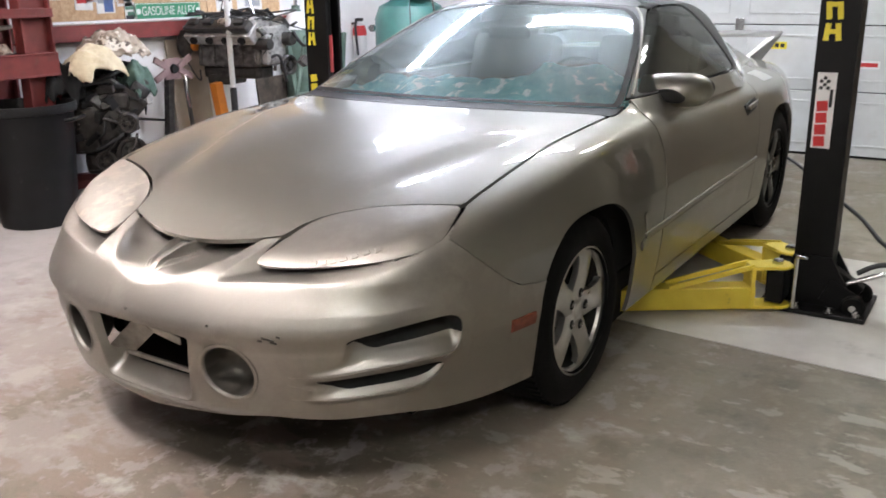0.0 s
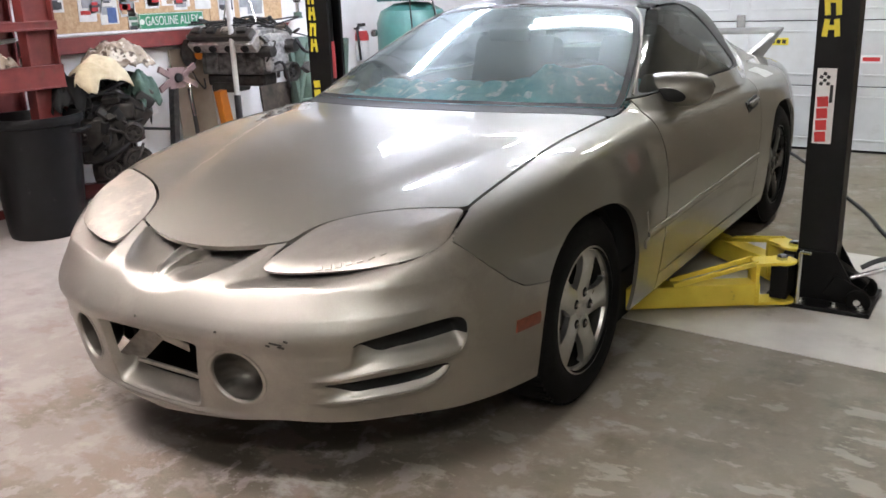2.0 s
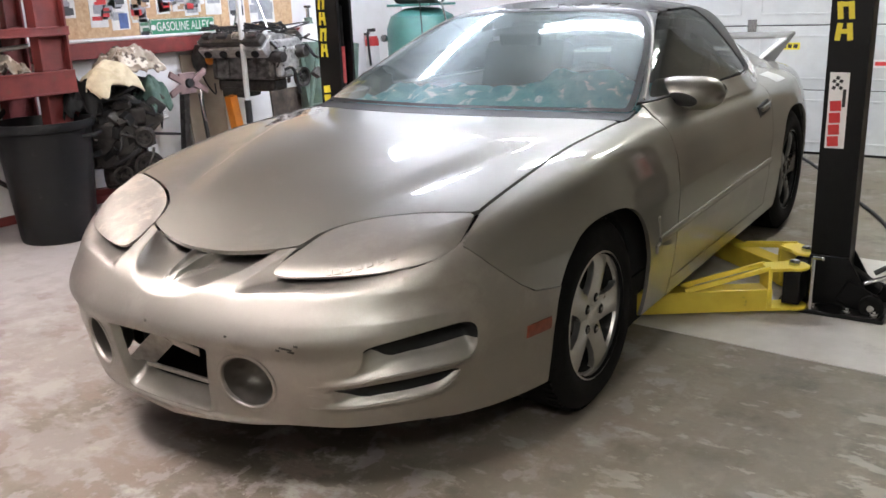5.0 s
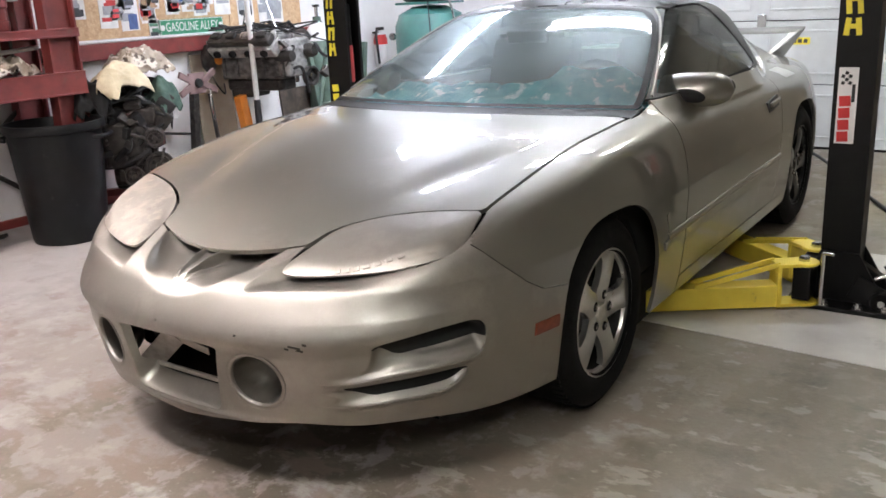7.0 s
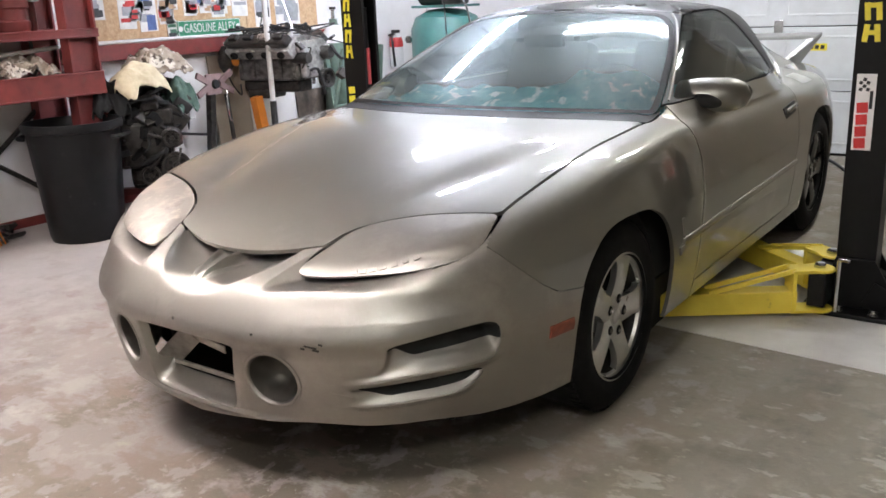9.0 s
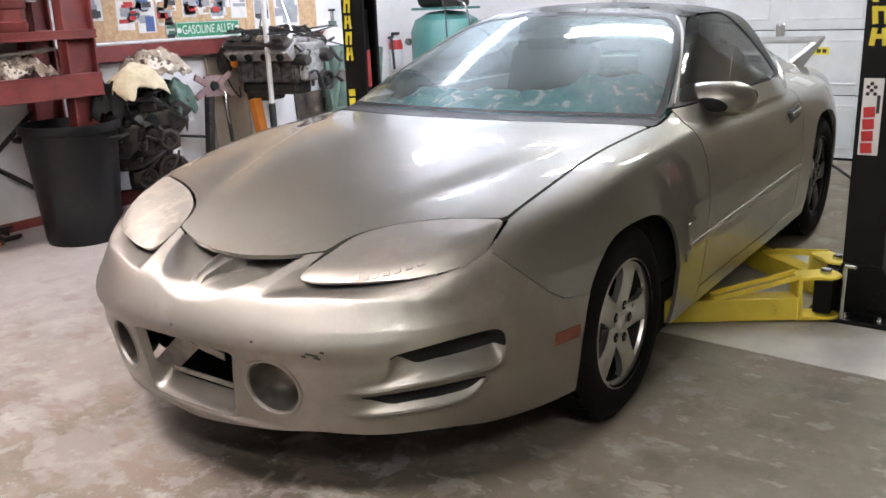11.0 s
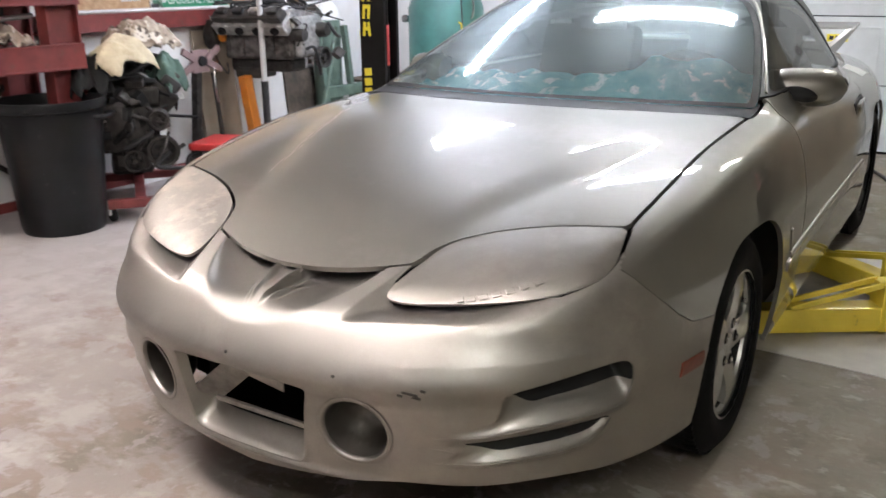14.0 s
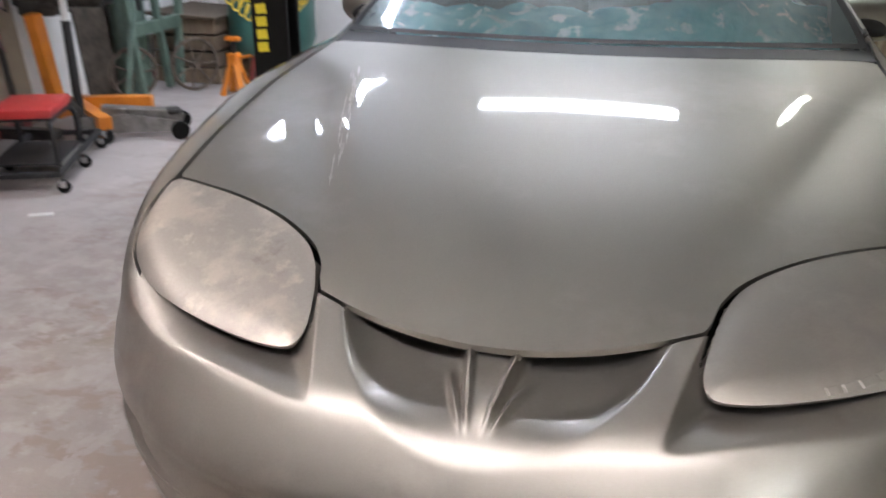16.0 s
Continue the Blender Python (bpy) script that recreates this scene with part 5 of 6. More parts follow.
CAMO = material("camouflage_cloth", (0.5, 0.43, 0.35), 0.95, tint2=(0.20, 0.15, 0.11), scale=10, spots=[((0.72, 0.66, 0.58), 12.0, 0.52, 0.56), ((0.1, 0.075, 0.06), 15.0, 0.55, 0.59)], bump=0.004, bump_scale=30)
GREEN_CLOTH = material("dark_green_cloth", (0.035, 0.075, 0.06), 0.85, tint2=(0.10, 0.16, 0.13), scale=10, spots=[((0.28, 0.33, 0.3), 15.0, 0.62, 0.72)], bump=0.004, bump_scale=30)
MAUVE = material("primer_mauve_steel", (0.28, 0.19, 0.185), 0.6, tint2=(0.2, 0.13, 0.125), scale=12, bump=0.001)
RED_VINYL = material("red_seat_vinyl", (0.50, 0.035, 0.035), 0.38, grain=0.2, scale=20, bump=0.001, bump_scale=200, coat=0.15)
GALV = material("white_conduit", (0.72, 0.72, 0.70), 0.4, grain=0.12, scale=30)
PAPER = material("printed_paper", (0.74, 0.73, 0.70), 0.6, tint2=(0.62, 0.61, 0.58), scale=18)
SIGN_GREEN = material("green_sign_enamel", (0.04, 0.25, 0.13), 0.4, grain=0.1, scale=25)
TAN = material("tan_board", (0.42, 0.36, 0.28), 0.8, tint2=(0.34, 0.28, 0.21), scale=5, spots=[((0.25, 0.2, 0.15), 4.0, 0.6, 0.75)])

DARK_BOARD = material("dark_stained_board", (0.13, 0.1, 0.075), 0.7, tint2=(0.03, 0.024, 0.02), scale=9, spots=[((0.12, 0.1, 0.08), 6.0, 0.6, 0.75)])

w = LEFT + 0.001
structure("baseboard", box((0.02, 7.5, 0.06), (w + 0.01, 1.2, 0.03), bevel=0.004), RED_STEEL, "dark red base board along the wall", "trim")
ledge = thing("wall_ledge", (w, 2.15, 0), "dark red steel ledge with a pale top edge on the wall", "ledge")
bm = box((0.012, 2.6, 0.105), (0.09, 0, 1.062), bevel=0.002)
box((0.09, 2.6, 0.012), (0.045, 0, 1.012), bevel=0.002, bm=bm)
box((0.09, 2.6, 0.012), (0.045, 0, 1.11), bevel=0.002, bm=bm)
part("channel", bm, RED_STEEL, ledge)
part("top_pipe", rod((0.075, -1.3, 1.128), (0.075, 1.3, 1.128), 0.012), GALV, ledge, "pale pipe lying along the ledge", True)
for k in range(4):
    part("bracket", box((0.09, 0.012, 0.09), (0.045, -1.1 + 0.72 * k, 1.06), bevel=0.002), RED_STEEL, ledge)
for k, (y0, y1) in enumerate(((0.9, 1.72), (1.725, 2.5), (2.505, 3.32))):
    structure("wall_panel_%d" % (k + 1), box((0.014, y1 - y0, 1.2), (w + 0.007, (y0 + y1) / 2, 1.74), bevel=0.001), WOOD, "strand board panel screwed to the wall", "wall panel")

# things pinned to the boards
RNG = random.Random(11)
INKS = [material("ink_%s" % n, c, 0.55, grain=0.25, scale=30) for n, c in (("red", (0.5, 0.03, 0.03)), ("dark", (0.04, 0.04, 0.045)), ("grey", (0.35, 0.36, 0.38)), ("blue", (0.07, 0.12, 0.3)), ("green", (0.08, 0.2, 0.13)), ("tan", (0.45, 0.3, 0.18)))]


def poster(y, z, wy, hz, label, inks, blocks):
    t = thing("poster", (w + 0.016, y, z), label, "poster", "posters")
    part("sheet", box((0.003, wy, hz), (0, 0, 0), (RNG.uniform(-1.5, 1.5), 0, 0), 0), PAPER, t)
    for k in range(blocks):
        a, b = RNG.uniform(0.3, 0.8) * wy, RNG.uniform(0.12, 0.4) * hz
        part("print", box((0.0025, a, b), (0.0012 + 0.0006 * k, RNG.uniform(-0.5, 0.5) * (wy - a) * 0.9, RNG.uniform(-0.5, 0.5) * (hz - b) * 0.9), bevel=0), INKS[inks[k % len(inks)]], t)


poster(1.13, 1.355, 0.185, 0.15, "white notice with rows of dark print", (1, 2), 5)
poster(1.40, 1.31, 0.14, 0.20, "photo print of a red car", (0, 0, 2), 4)
poster(1.57, 1.32, 0.15, 0.27, "stack of small car photos", (2, 1, 3), 6)
poster(1.73, 1.34, 0.13, 0.22, "pale photo print pinned up", (5, 2), 4)
poster(1.77, 1.19, 0.09, 0.13, "dark green leaflet pinned up", (4, 1), 5)
poster(1.95, 1.36, 0.12, 0.16, "photo print of a car", (2, 1, 5), 4)
poster(2.10, 1.37, 0.12, 0.15, "photo print in pale colours", (5, 2), 4)
poster(2.25, 1.36, 0.12, 0.15, "photo print of a car", (1, 2), 4)
poster(2.44, 1.36, 0.16, 0.2, "crumpled white paper pinned up", (2,), 2)
poster(2.68, 1.30, 0.17, 0.26, "white calendar page with dark lines", (1, 2), 6)
poster(2.96, 1.34, 0.28, 0.34, "grey printed chart on the board", (2, 2, 2), 7)

for k in range(12):
    poster(1.46 + 0.082 * k + RNG.uniform(-0.02, 0.02), 1.33 + 0.075 * (k % 3) + RNG.uniform(-0.02, 0.02), RNG.uniform(0.1, 0.13), RNG.uniform(0.08, 0.12), "small colour photo print pinned among others", RNG.choice(((1, 2), (0, 2, 1), (5, 1), (3, 2), (4, 5), (2, 1))), 4)

sign = thing("street_sign", (w + 0.03, 2.11, 1.188), "green street sign with white lettering on the ledge", "sign")
part("plate", box((0.003, 0.61, 0.118), (0, 0, 0), (0, 0, 0), 0.0008), SIGN_GREEN, sign)
bm = bmesh.new()
for sy, sz, py, pz in ((0.6, 0.004, 0, 0.054), (0.6, 0.004, 0, -0.054), (0.004, 0.108, 0.298, 0), (0.004, 0.108, -0.298, 0)):
    box((0.002, sy, sz), (0.002, py, pz), bevel=0, bm=bm)
part("border", bm, WLABEL, sign)
fc = bpy.data.curves.new("lettering", "FONT")
fc.body, fc.size, fc.extrude, fc.align_x, fc.align_y = "GASOLINE ALLEY", 0.092, 0.0008, "CENTER", "CENTER"
tmp = bpy.data.objects.new("lettering", fc)
me = bpy.data.meshes.new_from_object(tmp)
bpy.data.objects.remove(tmp)
me.materials.append(WLABEL)
lt = new("lettering", me)
lt.parent = sign
wid = max(v.co.x for v in me.vertices) - min(v.co.x for v in me.vertices)
lt.matrix_basis = pose(0.0028, 0, 0, 90, 0, 90) @ Matrix.Diagonal((0.5 / wid, 1, 1, 1))
for s in (-1, 1):
    part("corner_mark", lathe([(0.0, 0.001), (0.02, 0.001), (0.02, -0.001)], 16, Matrix.Translation((0.0024, s * 0.278, 0)) @ pose(0, 0, 0, 0, 90, 0)), WLABEL, sign)


# ---- engines ----
def engine(t, metal, cover, seed, discs, junk=0, block=None):
    """A bare V8: x forward, z up from the crank."""
    rng = random.Random(seed)
    bm = box((0.50, 0.30, 0.24), (0, 0, 0.02), bevel=0.02)
    part("block", bm, block or IRON, t)
    for k in range(5):
        part("rib", box((0.02, 0.33, 0.2), (-0.22 + 0.11 * k, 0, 0.03), bevel=0.006), block or IRON, t)
    bm = box((0.46, 0.2, 0.12), (-0.02, 0, -0.15), bevel=0.03)
    box((0.2, 0.22, 0.1), (-0.12, 0, -0.22), bevel=0.03, bm=bm)
    part("oil_pan", bm, DARK_STEEL, t)
    for s in (1, -1):
        h = part("cylinder_head", box((0.52, 0.16, 0.11), (0, s * 0.19, 0.19), (s * -42, 0, 0), 0.012), metal, t)
        part("valve_cover", box((0.5, 0.11, 0.07), (0, s * 0.245, 0.255), (s * -42, 0, 0), 0.02), cover, t)
        for k in range(4):
            part("coil_pack", box((0.07, 0.06, 0.05), (-0.18 + 0.12 * k, s * 0.262, 0.292), (s * -42, 0, 6 * (k - 1)), 0.012), (IRON, BLACK, metal)[k % 3], t)
            part("exhaust_port", lathe([(0.0, -0.004), (0.02, -0.004), (0.021, 0.006), (0.03, 0.006), (0.032, 0.0)], 14, Matrix.Translation((-0.19 + 0.127 * k, s * 0.266, 0.135)) @ pose(0, 0, 0, s * -100, 0, 0)), VOID, h)
            part("spark_plug", rod((-0.14 + 0.127 * k, s * 0.26, 0.17), (-0.14 + 0.127 * k, s * 0.31, 0.18), 0.008, seg=8), GALV, h)
    part("intake", box((0.4, 0.2, 0.06), (0, 0, 0.26), bevel=0.02), metal, t)
    for s in (1, -1):
        for k in range(4):
            part("runner", tube_along([(-0.17 + 0.115 * k, 0.0, 0.29), (-0.17 + 0.115 * k, s * 0.08, 0.31), (-0.17 + 0.115 * k, s * 0.15, 0.25)], 0.022, 8), metal, t)
    bm = box((0.05, 0.26, 0.26), (0.275, 0, 0.05), bevel=0.025)
    box((0.04, 0.36, 0.1), (0.27, 0, 0.2), bevel=0.02, bm=bm)
    part("front_cover", bm, metal, t)
    for k in range(10):
        a = rng.uniform(0, 6.28)
        part("bolt", rod((0.3, 0.11 * math.cos(a), 0.06 + 0.11 * math.sin(a)), (0.312, 0.11 * math.cos(a), 0.06 + 0.11 * math.sin(a)), 0.008, seg=6), CHROME, t)
    def disc(y, z, r, x=0.34):
        p = part("pulley", lathe([(0.0, 0.01), (r * 0.25, 0.012), (r * 0.3, -0.006), (r * 0.72, -0.01), (r * 0.8, 0.016), (r, 0.018), (r, 0.008), (r * 0.93, 0.002), (r, -0.006), (r, -0.02), (r * 0.5, -0.024), (0.0, -0.024)], 32, Matrix.Translation((x, y, z)) @ pose(0, 0, 0, 0, 90, 0)), DARK_STEEL, t, smooth=True)
        for k in range(5):
            a = 1.256 * k
            part("web_hole", rod((x + 0.001, y + r * 0.5 * math.cos(a), z + r * 0.5 * math.sin(a)), (x + 0.004, y + r * 0.5 * math.cos(a), z + r * 0.5 * math.sin(a)), r * 0.13, seg=10), VOID, p)
    for y, z, r, x in discs:
        disc(y, z, r, x)
    y, z = discs[1][0], discs[1][1]
    part("alternator", lathe([(0.0, 0.07), (0.05, 0.07), (0.062, 0.05), (0.062, -0.05), (0.05, -0.065), (0.0, -0.065)], 24, Matrix.Translation((0.29, y, z)) @ pose(0, 0, 0, 0, 90, 0)), IRON, t, smooth=True)
    y, z = discs[2][0], discs[2][1]
    part("pump", lathe([(0.0, 0.06), (0.045, 0.06), (0.05, 0.04), (0.05, -0.06), (0.0, -0.06)], 24, Matrix.Translation((0.27, y, z)) @ pose(0, 0, 0, 0, 90, 0)), IRON, t, smooth=True)
    for k in range(junk):
        # brackets, flanges and lines left on the front
        at = (rng.uniform(0.27, 0.38), rng.uniform(-0.26, 0.26), rng.uniform(-0.1, 0.3))
        if k % 3:
            part("bracket", box((rng.uniform(0.02, 0.06), rng.uniform(0.03, 0.1), rng.uniform(0.02, 0.08)), at, (rng.uniform(-50, 50), rng.uniform(-30, 30), rng.uniform(-40, 40)), 0.006), rng.choice((CAST, CAST, CAST_DARK, IRON, DARK_STEEL) if block else (IRON, DARK_STEEL, VOID, VOID, VOID)), t)
        else:
            q = Vector(at)
            part("line", tube_along([q, q + Vector((0.04, rng.uniform(-0.1, 0.1), rng.uniform(-0.1, 0.02))), q + Vector((0.02, rng.uniform(-0.16, 0.16), rng.uniform(-0.22, 0.0)))], rng.uniform(0.006, 0.014), 7), rng.choice((BLACK, VOID, DARK_STEEL)), t)
    for k in range(16):
        x0, y0 = rng.uniform(-0.2, 0.2), rng.uniform(-0.15, 0.15)
        pts = [(x0, y0, 0.3)] + [(x0 + rng.uniform(-0.18, 0.18), y0 + rng.uniform(-0.2, 0.2), rng.uniform(0.3, 0.4)) for _ in range(4)] + [(x0 + rng.uniform(-0.25, 0.25), rng.choice((-1, 1)) * 0.24, 0.2)]
        part("harness", tube_along(pts, rng.uniform(0.006, 0.013), 6), BLACK, t)


def cloth(name, at, size, mat, label, seed, droop=0.12, bumps=3.0):
    """A rumpled cloth lying over something."""
    nx, ny = 36, 30
    sx, sy, sz = size
    verts, faces = [], []
    for i in range(nx + 1):
        for j in range(ny + 1):
            u, v = i / nx * 2 - 1, j / ny * 2 - 1
            r = max(abs(u) ** 2.2, abs(v) ** 2.2)
            q = Vector((u * bumps + seed, v * bumps, seed * 0.3))
            fold = noise.noise(q) + 0.5 * noise.noise(q * 2.3) + 0.3 * abs(noise.noise(q * 4.1))
            wob = noise.noise(Vector((u * 2, v * 2, seed + 5)))
            verts.append((u * sx * (1 + 0.18 * wob - 0.12 * r), v * sy * (1 - 0.18 * wob - 0.12 * r), sz * (1 - r) - droop * r * (0.7 + 0.6 * wob) + 0.045 * fold))
    for i in range(nx):
        for j in range(ny):
            a = i * (ny + 1) + j
            faces.append((a, a + 1, a + ny + 2, a + ny + 1))
    ob = mesh_ob(name, verts, faces, mat, None, smooth=True)
    m = ob.modifiers.new("thickness", "SOLIDIFY")
    m.thickness = 0.006
    ob.matrix_basis = pose(*at)
    return tagged(ob, label, "cloth")


# engine on its stand, with cloths on top
ea = thing("engine", (-3.14, 1.17, 0.44), "greasy dark V8 engine on a red stand", "engine", turn=(0, 0, -38))
engine(ea, IRON, BLACK, 5, ((0.17, -0.085, 0.085, 0.37), (0.16, 0.08, 0.05, 0.36), (0.02, -0.13, 0.06, 0.36)), 34)
ea.scale = (1.0, 1.1, 1.1)
sa = thing("engine_stand", (-3.0, 1.1, 0), "red engine stand with black casters", "engine stand", turn=(0, 0, -38))
part("post", box((0.07, 0.07, 0.6), (-0.36, 0, 0.36), bevel=0.006), RED_STEEL, sa)
part("mount_plate", box((0.02, 0.22, 0.22), (-0.3, 0, 0.46), bevel=0.006), RED_STEEL, sa)
part("spine", box((0.85, 0.06, 0.06), (0.0, 0, 0.1), bevel=0.006), RED_STEEL, sa)
part("rear_bar", box((0.06, 0.6, 0.05), (-0.36, 0, 0.1), bevel=0.006), RED_STEEL, sa)
part("front_bar", box((0.06, 0.36, 0.05), (0.42, 0, 0.1), bevel=0.006), RED_STEEL, sa)


def caster(parent, x, y, r=0.04):
    c = part("caster", lathe([(0.0, 0.014), (r * 0.6, 0.014), (r, 0.01), (r, -0.01), (r * 0.6, -0.014), (0.0, -0.014)], 20, Matrix.Translation((x, y, r)) @ pose(0, 0, 0, 90, 0, 30)), RUBBER, parent, smooth=True)
    part("fork", box((0.03, 0.045, r * 1.1), (x, y, r * 1.5), bevel=0.004), CHROME, c)


for x, y in ((-0.36, 0.28), (-0.36, -0.28), (0.42, 0.16), (0.42, -0.16)):
    caster(sa, x, y)
cloth("camouflage_cloth", (-3.0, 1.23, 0.97), (0.17, 0.2, 0.11), CAMO, "rumpled camouflage cloth lying on the engine", 3.1, 0.05, 2.8)
cloth("beige_cloth", (-2.9, 0.99, 0.92), (0.14, 0.19, 0.08), CANVAS, "beige cloth draped over the engine", 4.4, 0.1, 1.2)
cloth("green_cloth", (-2.87, 1.28, 0.82), (0.11, 0.09, 0.05), GREEN_CLOTH, "dark green cloth hanging off the engine", 12.3, 0.15, 1.4)
# black form added in place of the dark manifold jumble at this end
cloth("dark_cloth", (-3.02, 0.8, 0.86), (0.15, 0.13, 0.06), VOID, "black rumpled form in place of the dark engine manifold", 21.9, 0.22, 2.6)

# engine hung beside the wall
eb = thing("engine", (-3.08, 2.42, 0.86), "bare aluminium V8 engine with black wiring, hanging on the hoist", "engine", turn=(0, 0, 10))
engine(eb, CAST, IRON, 9, ((0.03, -0.09, 0.088, 0.37), (0.13, 0.13, 0.03, 0.30), (-0.13, 0.1, 0.03, 0.30)), 7, CAST_DARK)
eb.scale = (1.12, 1.0, 0.84)
for s in (-1, 1):
    part("sling", rod((0.15 * s, 0, 0.3), (0.0, 0, 0.9), 0.006, seg=6), CHROME, eb)

# orange hoist behind it
ho = thing("engine_hoist", (-3.18, 2.45, 0), "orange folding engine hoist", "hoist")
part("mast", box((0.07, 0.075, 0.6), (0.0, -0.16, 0.36), (9, 0, 0), 0.006), ORANGE, ho)
part("base_bar", box((0.09, 0.09, 0.09), (-0.02, -0.08, 0.1), bevel=0.006), ORANGE, ho)
for k, (dx, dy) in enumerate(((0.44, 0.14), (0.5, -0.42))):
    a = math.degrees(math.atan2(dy, dx))
    L = math.hypot(dx, dy)
    part("leg", box((L, 0.07, 0.07), (dx / 2, dy / 2 + 0.02, 0.12), (0, 0, a), 0.006), ORANGE, ho)
    caster(ho, dx * 0.95, dy * 0.95 + 0.02)

# empty engine stand against the wall
es = thing("engine_stand", (-3.2, 1.86, 0), "empty engine stand with a brown four-arm mount", "engine stand", turn=(0, 0, 6))
bm = box((0.016, 0.16, 0.15), (0, 0, 0.79), bevel=0.004)
for a in (28, 152, 205, 335):
    r = radians(a)
    box((0.02, 0.15, 0.045), (0.012, 0.13 * math.cos(r), 0.79 + 0.09 * math.sin(r)), (a if a < 180 else a - 360, 0, 0), 0.004, bm)
part("mount", bm, MAUVE, es)
part("hub", lathe([(0.0, 0.02), (0.03, 0.02), (0.035, 0.0)], 20, Matrix.Translation((0.012, 0, 0.79)) @ pose(0, 0, 0, 0, 90, 0)), VOID, es)
part("post", box((0.05, 0.055, 0.74), (-0.03, -0.05, 0.4), (-7, 0, 0), 0.005), DARK_STEEL, es)
part("brace", rod((-0.02, 0.14, 0.7), (0.02, 0.16, 0.08), 0.016), DARK_STEEL, es, smooth=True)
part("foot", box((0.5, 0.06, 0.06), (0.1, -0.01, 0.09), bevel=0.005), DARK_STEEL, es)
part("cross_foot", box((0.06, 0.5, 0.05), (0.0, 0, 0.085), bevel=0.005), RED_STEEL, es)
part("chain", tube_along([(0.03, 0.1, 0.74), (0.04, 0.085, 0.62), (0.04, 0.1, 0.52), (0.05, 0.11, 0.5)], 0.006, 6), CHROME, es)
for x, y in ((0.32, -0.01), (0.0, 0.22), (0.0, -0.22)):
    caster(es, x, y, 0.03)

# drop light with an orange cap, on the ledge bracket
dl = thing("work_light", (w + 0.12, 2.2, 0.945), "grey work light with an orange cap, hanging under the ledge", "work light")
part("body", lathe([(0.0, 0.1), (0.03, 0.1), (0.05, 0.06), (0.062, 0.0), (0.055, -0.06), (0.03, -0.1), (0.0, -0.105)], 24, Matrix.Translation((-0.02, -0.03, 0))), DARK_STEEL, dl, smooth=True)
part("cap", lathe([(0.0, 0.03), (0.02, 0.028), (0.04, 0.014), (0.05, -0.01), (0.05, -0.03), (0.0, -0.03)], 24, Matrix.Translation((0.05, 0.02, 0.0)) @ pose(0, 0, 0, 0, 70, 0)), ORANGE, dl, "orange cap", True)
part("hook", tube_along([(-0.02, -0.03, 0.1), (-0.03, -0.03, 0.13), (-0.06, -0.03, 0.12)], 0.006, 6), CHROME, dl)
part("cord", tube_along([(-0.02, -0.03, -0.1), (0.0, 0.0, -0.2), (0.03, 0.05, -0.28), (0.02, 0.06, -0.2)], 0.006, 6), BLACK, dl)

# pale pole with a dark lower half
po = thing("pole", (-2.92, 2.17, 0), "white pole with a black lower half, floor to ceiling", "pole")
part("upper_tube", rod((0, 0, 0.62), (0, 0, HIGH), 0.02), GALV, po, smooth=True)
part("lower_tube", rod((0, 0, 0.0), (0, 0, 0.64), 0.025), BLACK, po, smooth=True)

# sheets leaning on the wall
for y0, y1, h, mat, lab in ((2.05, 2.41, 0.98, TAN, "tan board leaning on the wall"), (2.42, 2.92, 0.66, WHITE_WALL, "white sheet leaning on the wall"), (2.94, 3.3, 0.62, DARK_BOARD, "dark brown board leaning on the wall"), (1.42, 1.7, 0.9, WHITE_WALL, "white panel leaning on the wall")):
    ob = part("sheet", box((0.015, y1 - y0, h), (0, 0, h / 2), bevel=0.002), mat, None)
    ob.matrix_basis = pose(w + 0.1, (y0 + y1) / 2, 0, 0, -5, 0)
    tagged(ob, lab, "sheet")

# gas bottle behind the hung engine
gb = thing("gas_cylinder", (-3.32, 3.34, 0), "green gas bottle with a brass valve against the wall", "gas bottle")
part("bottle", lathe([(0.0, 0.0), (0.1, 0.0), (0.115, 0.02), (0.115, 1.0), (0.1, 1.08), (0.05, 1.14), (0.035, 1.17), (0.035, 1.2), (0.0, 1.2)], 32), GREEN, gb, smooth=True)
part("shoulder", lathe([(0.117, 1.0), (0.102, 1.082), (0.052, 1.142), (0.052, 1.15)], 32), GALV, gb, "pale painted shoulder", True)
part("valve", rod((0, 0, 1.2), (0, 0, 1.28), 0.015), CHROME, gb)
part("hand_wheel", lathe([(0.0, 0.01), (0.03, 0.01), (0.03, -0.01), (0.0, -0.01)], 12, Matrix.Translation((0, 0, 1.29))), DARK_STEEL, gb)

# green cart with spoked wheels
gc = thing("hand_cart", (-3.12, 3.1, 0), "old green steel cart with two spoked wheels", "cart")
part("cross_bar", box((0.05, 0.62, 0.085), (0, 0.25, 0.45), bevel=0.005), GREEN, gc)
for y in (-0.05, 0.28, 0.55):
    part("leg", box((0.045, 0.045, 0.95), (0.0, y, 0.49), (8 if y < 0.3 else -8, 0, 0), 0.004), GREEN, gc)
part("brace", rod((0.02, -0.2, 0.05), (0.02, 0.1, 0.95), 0.02), GREEN, gc, smooth=True)
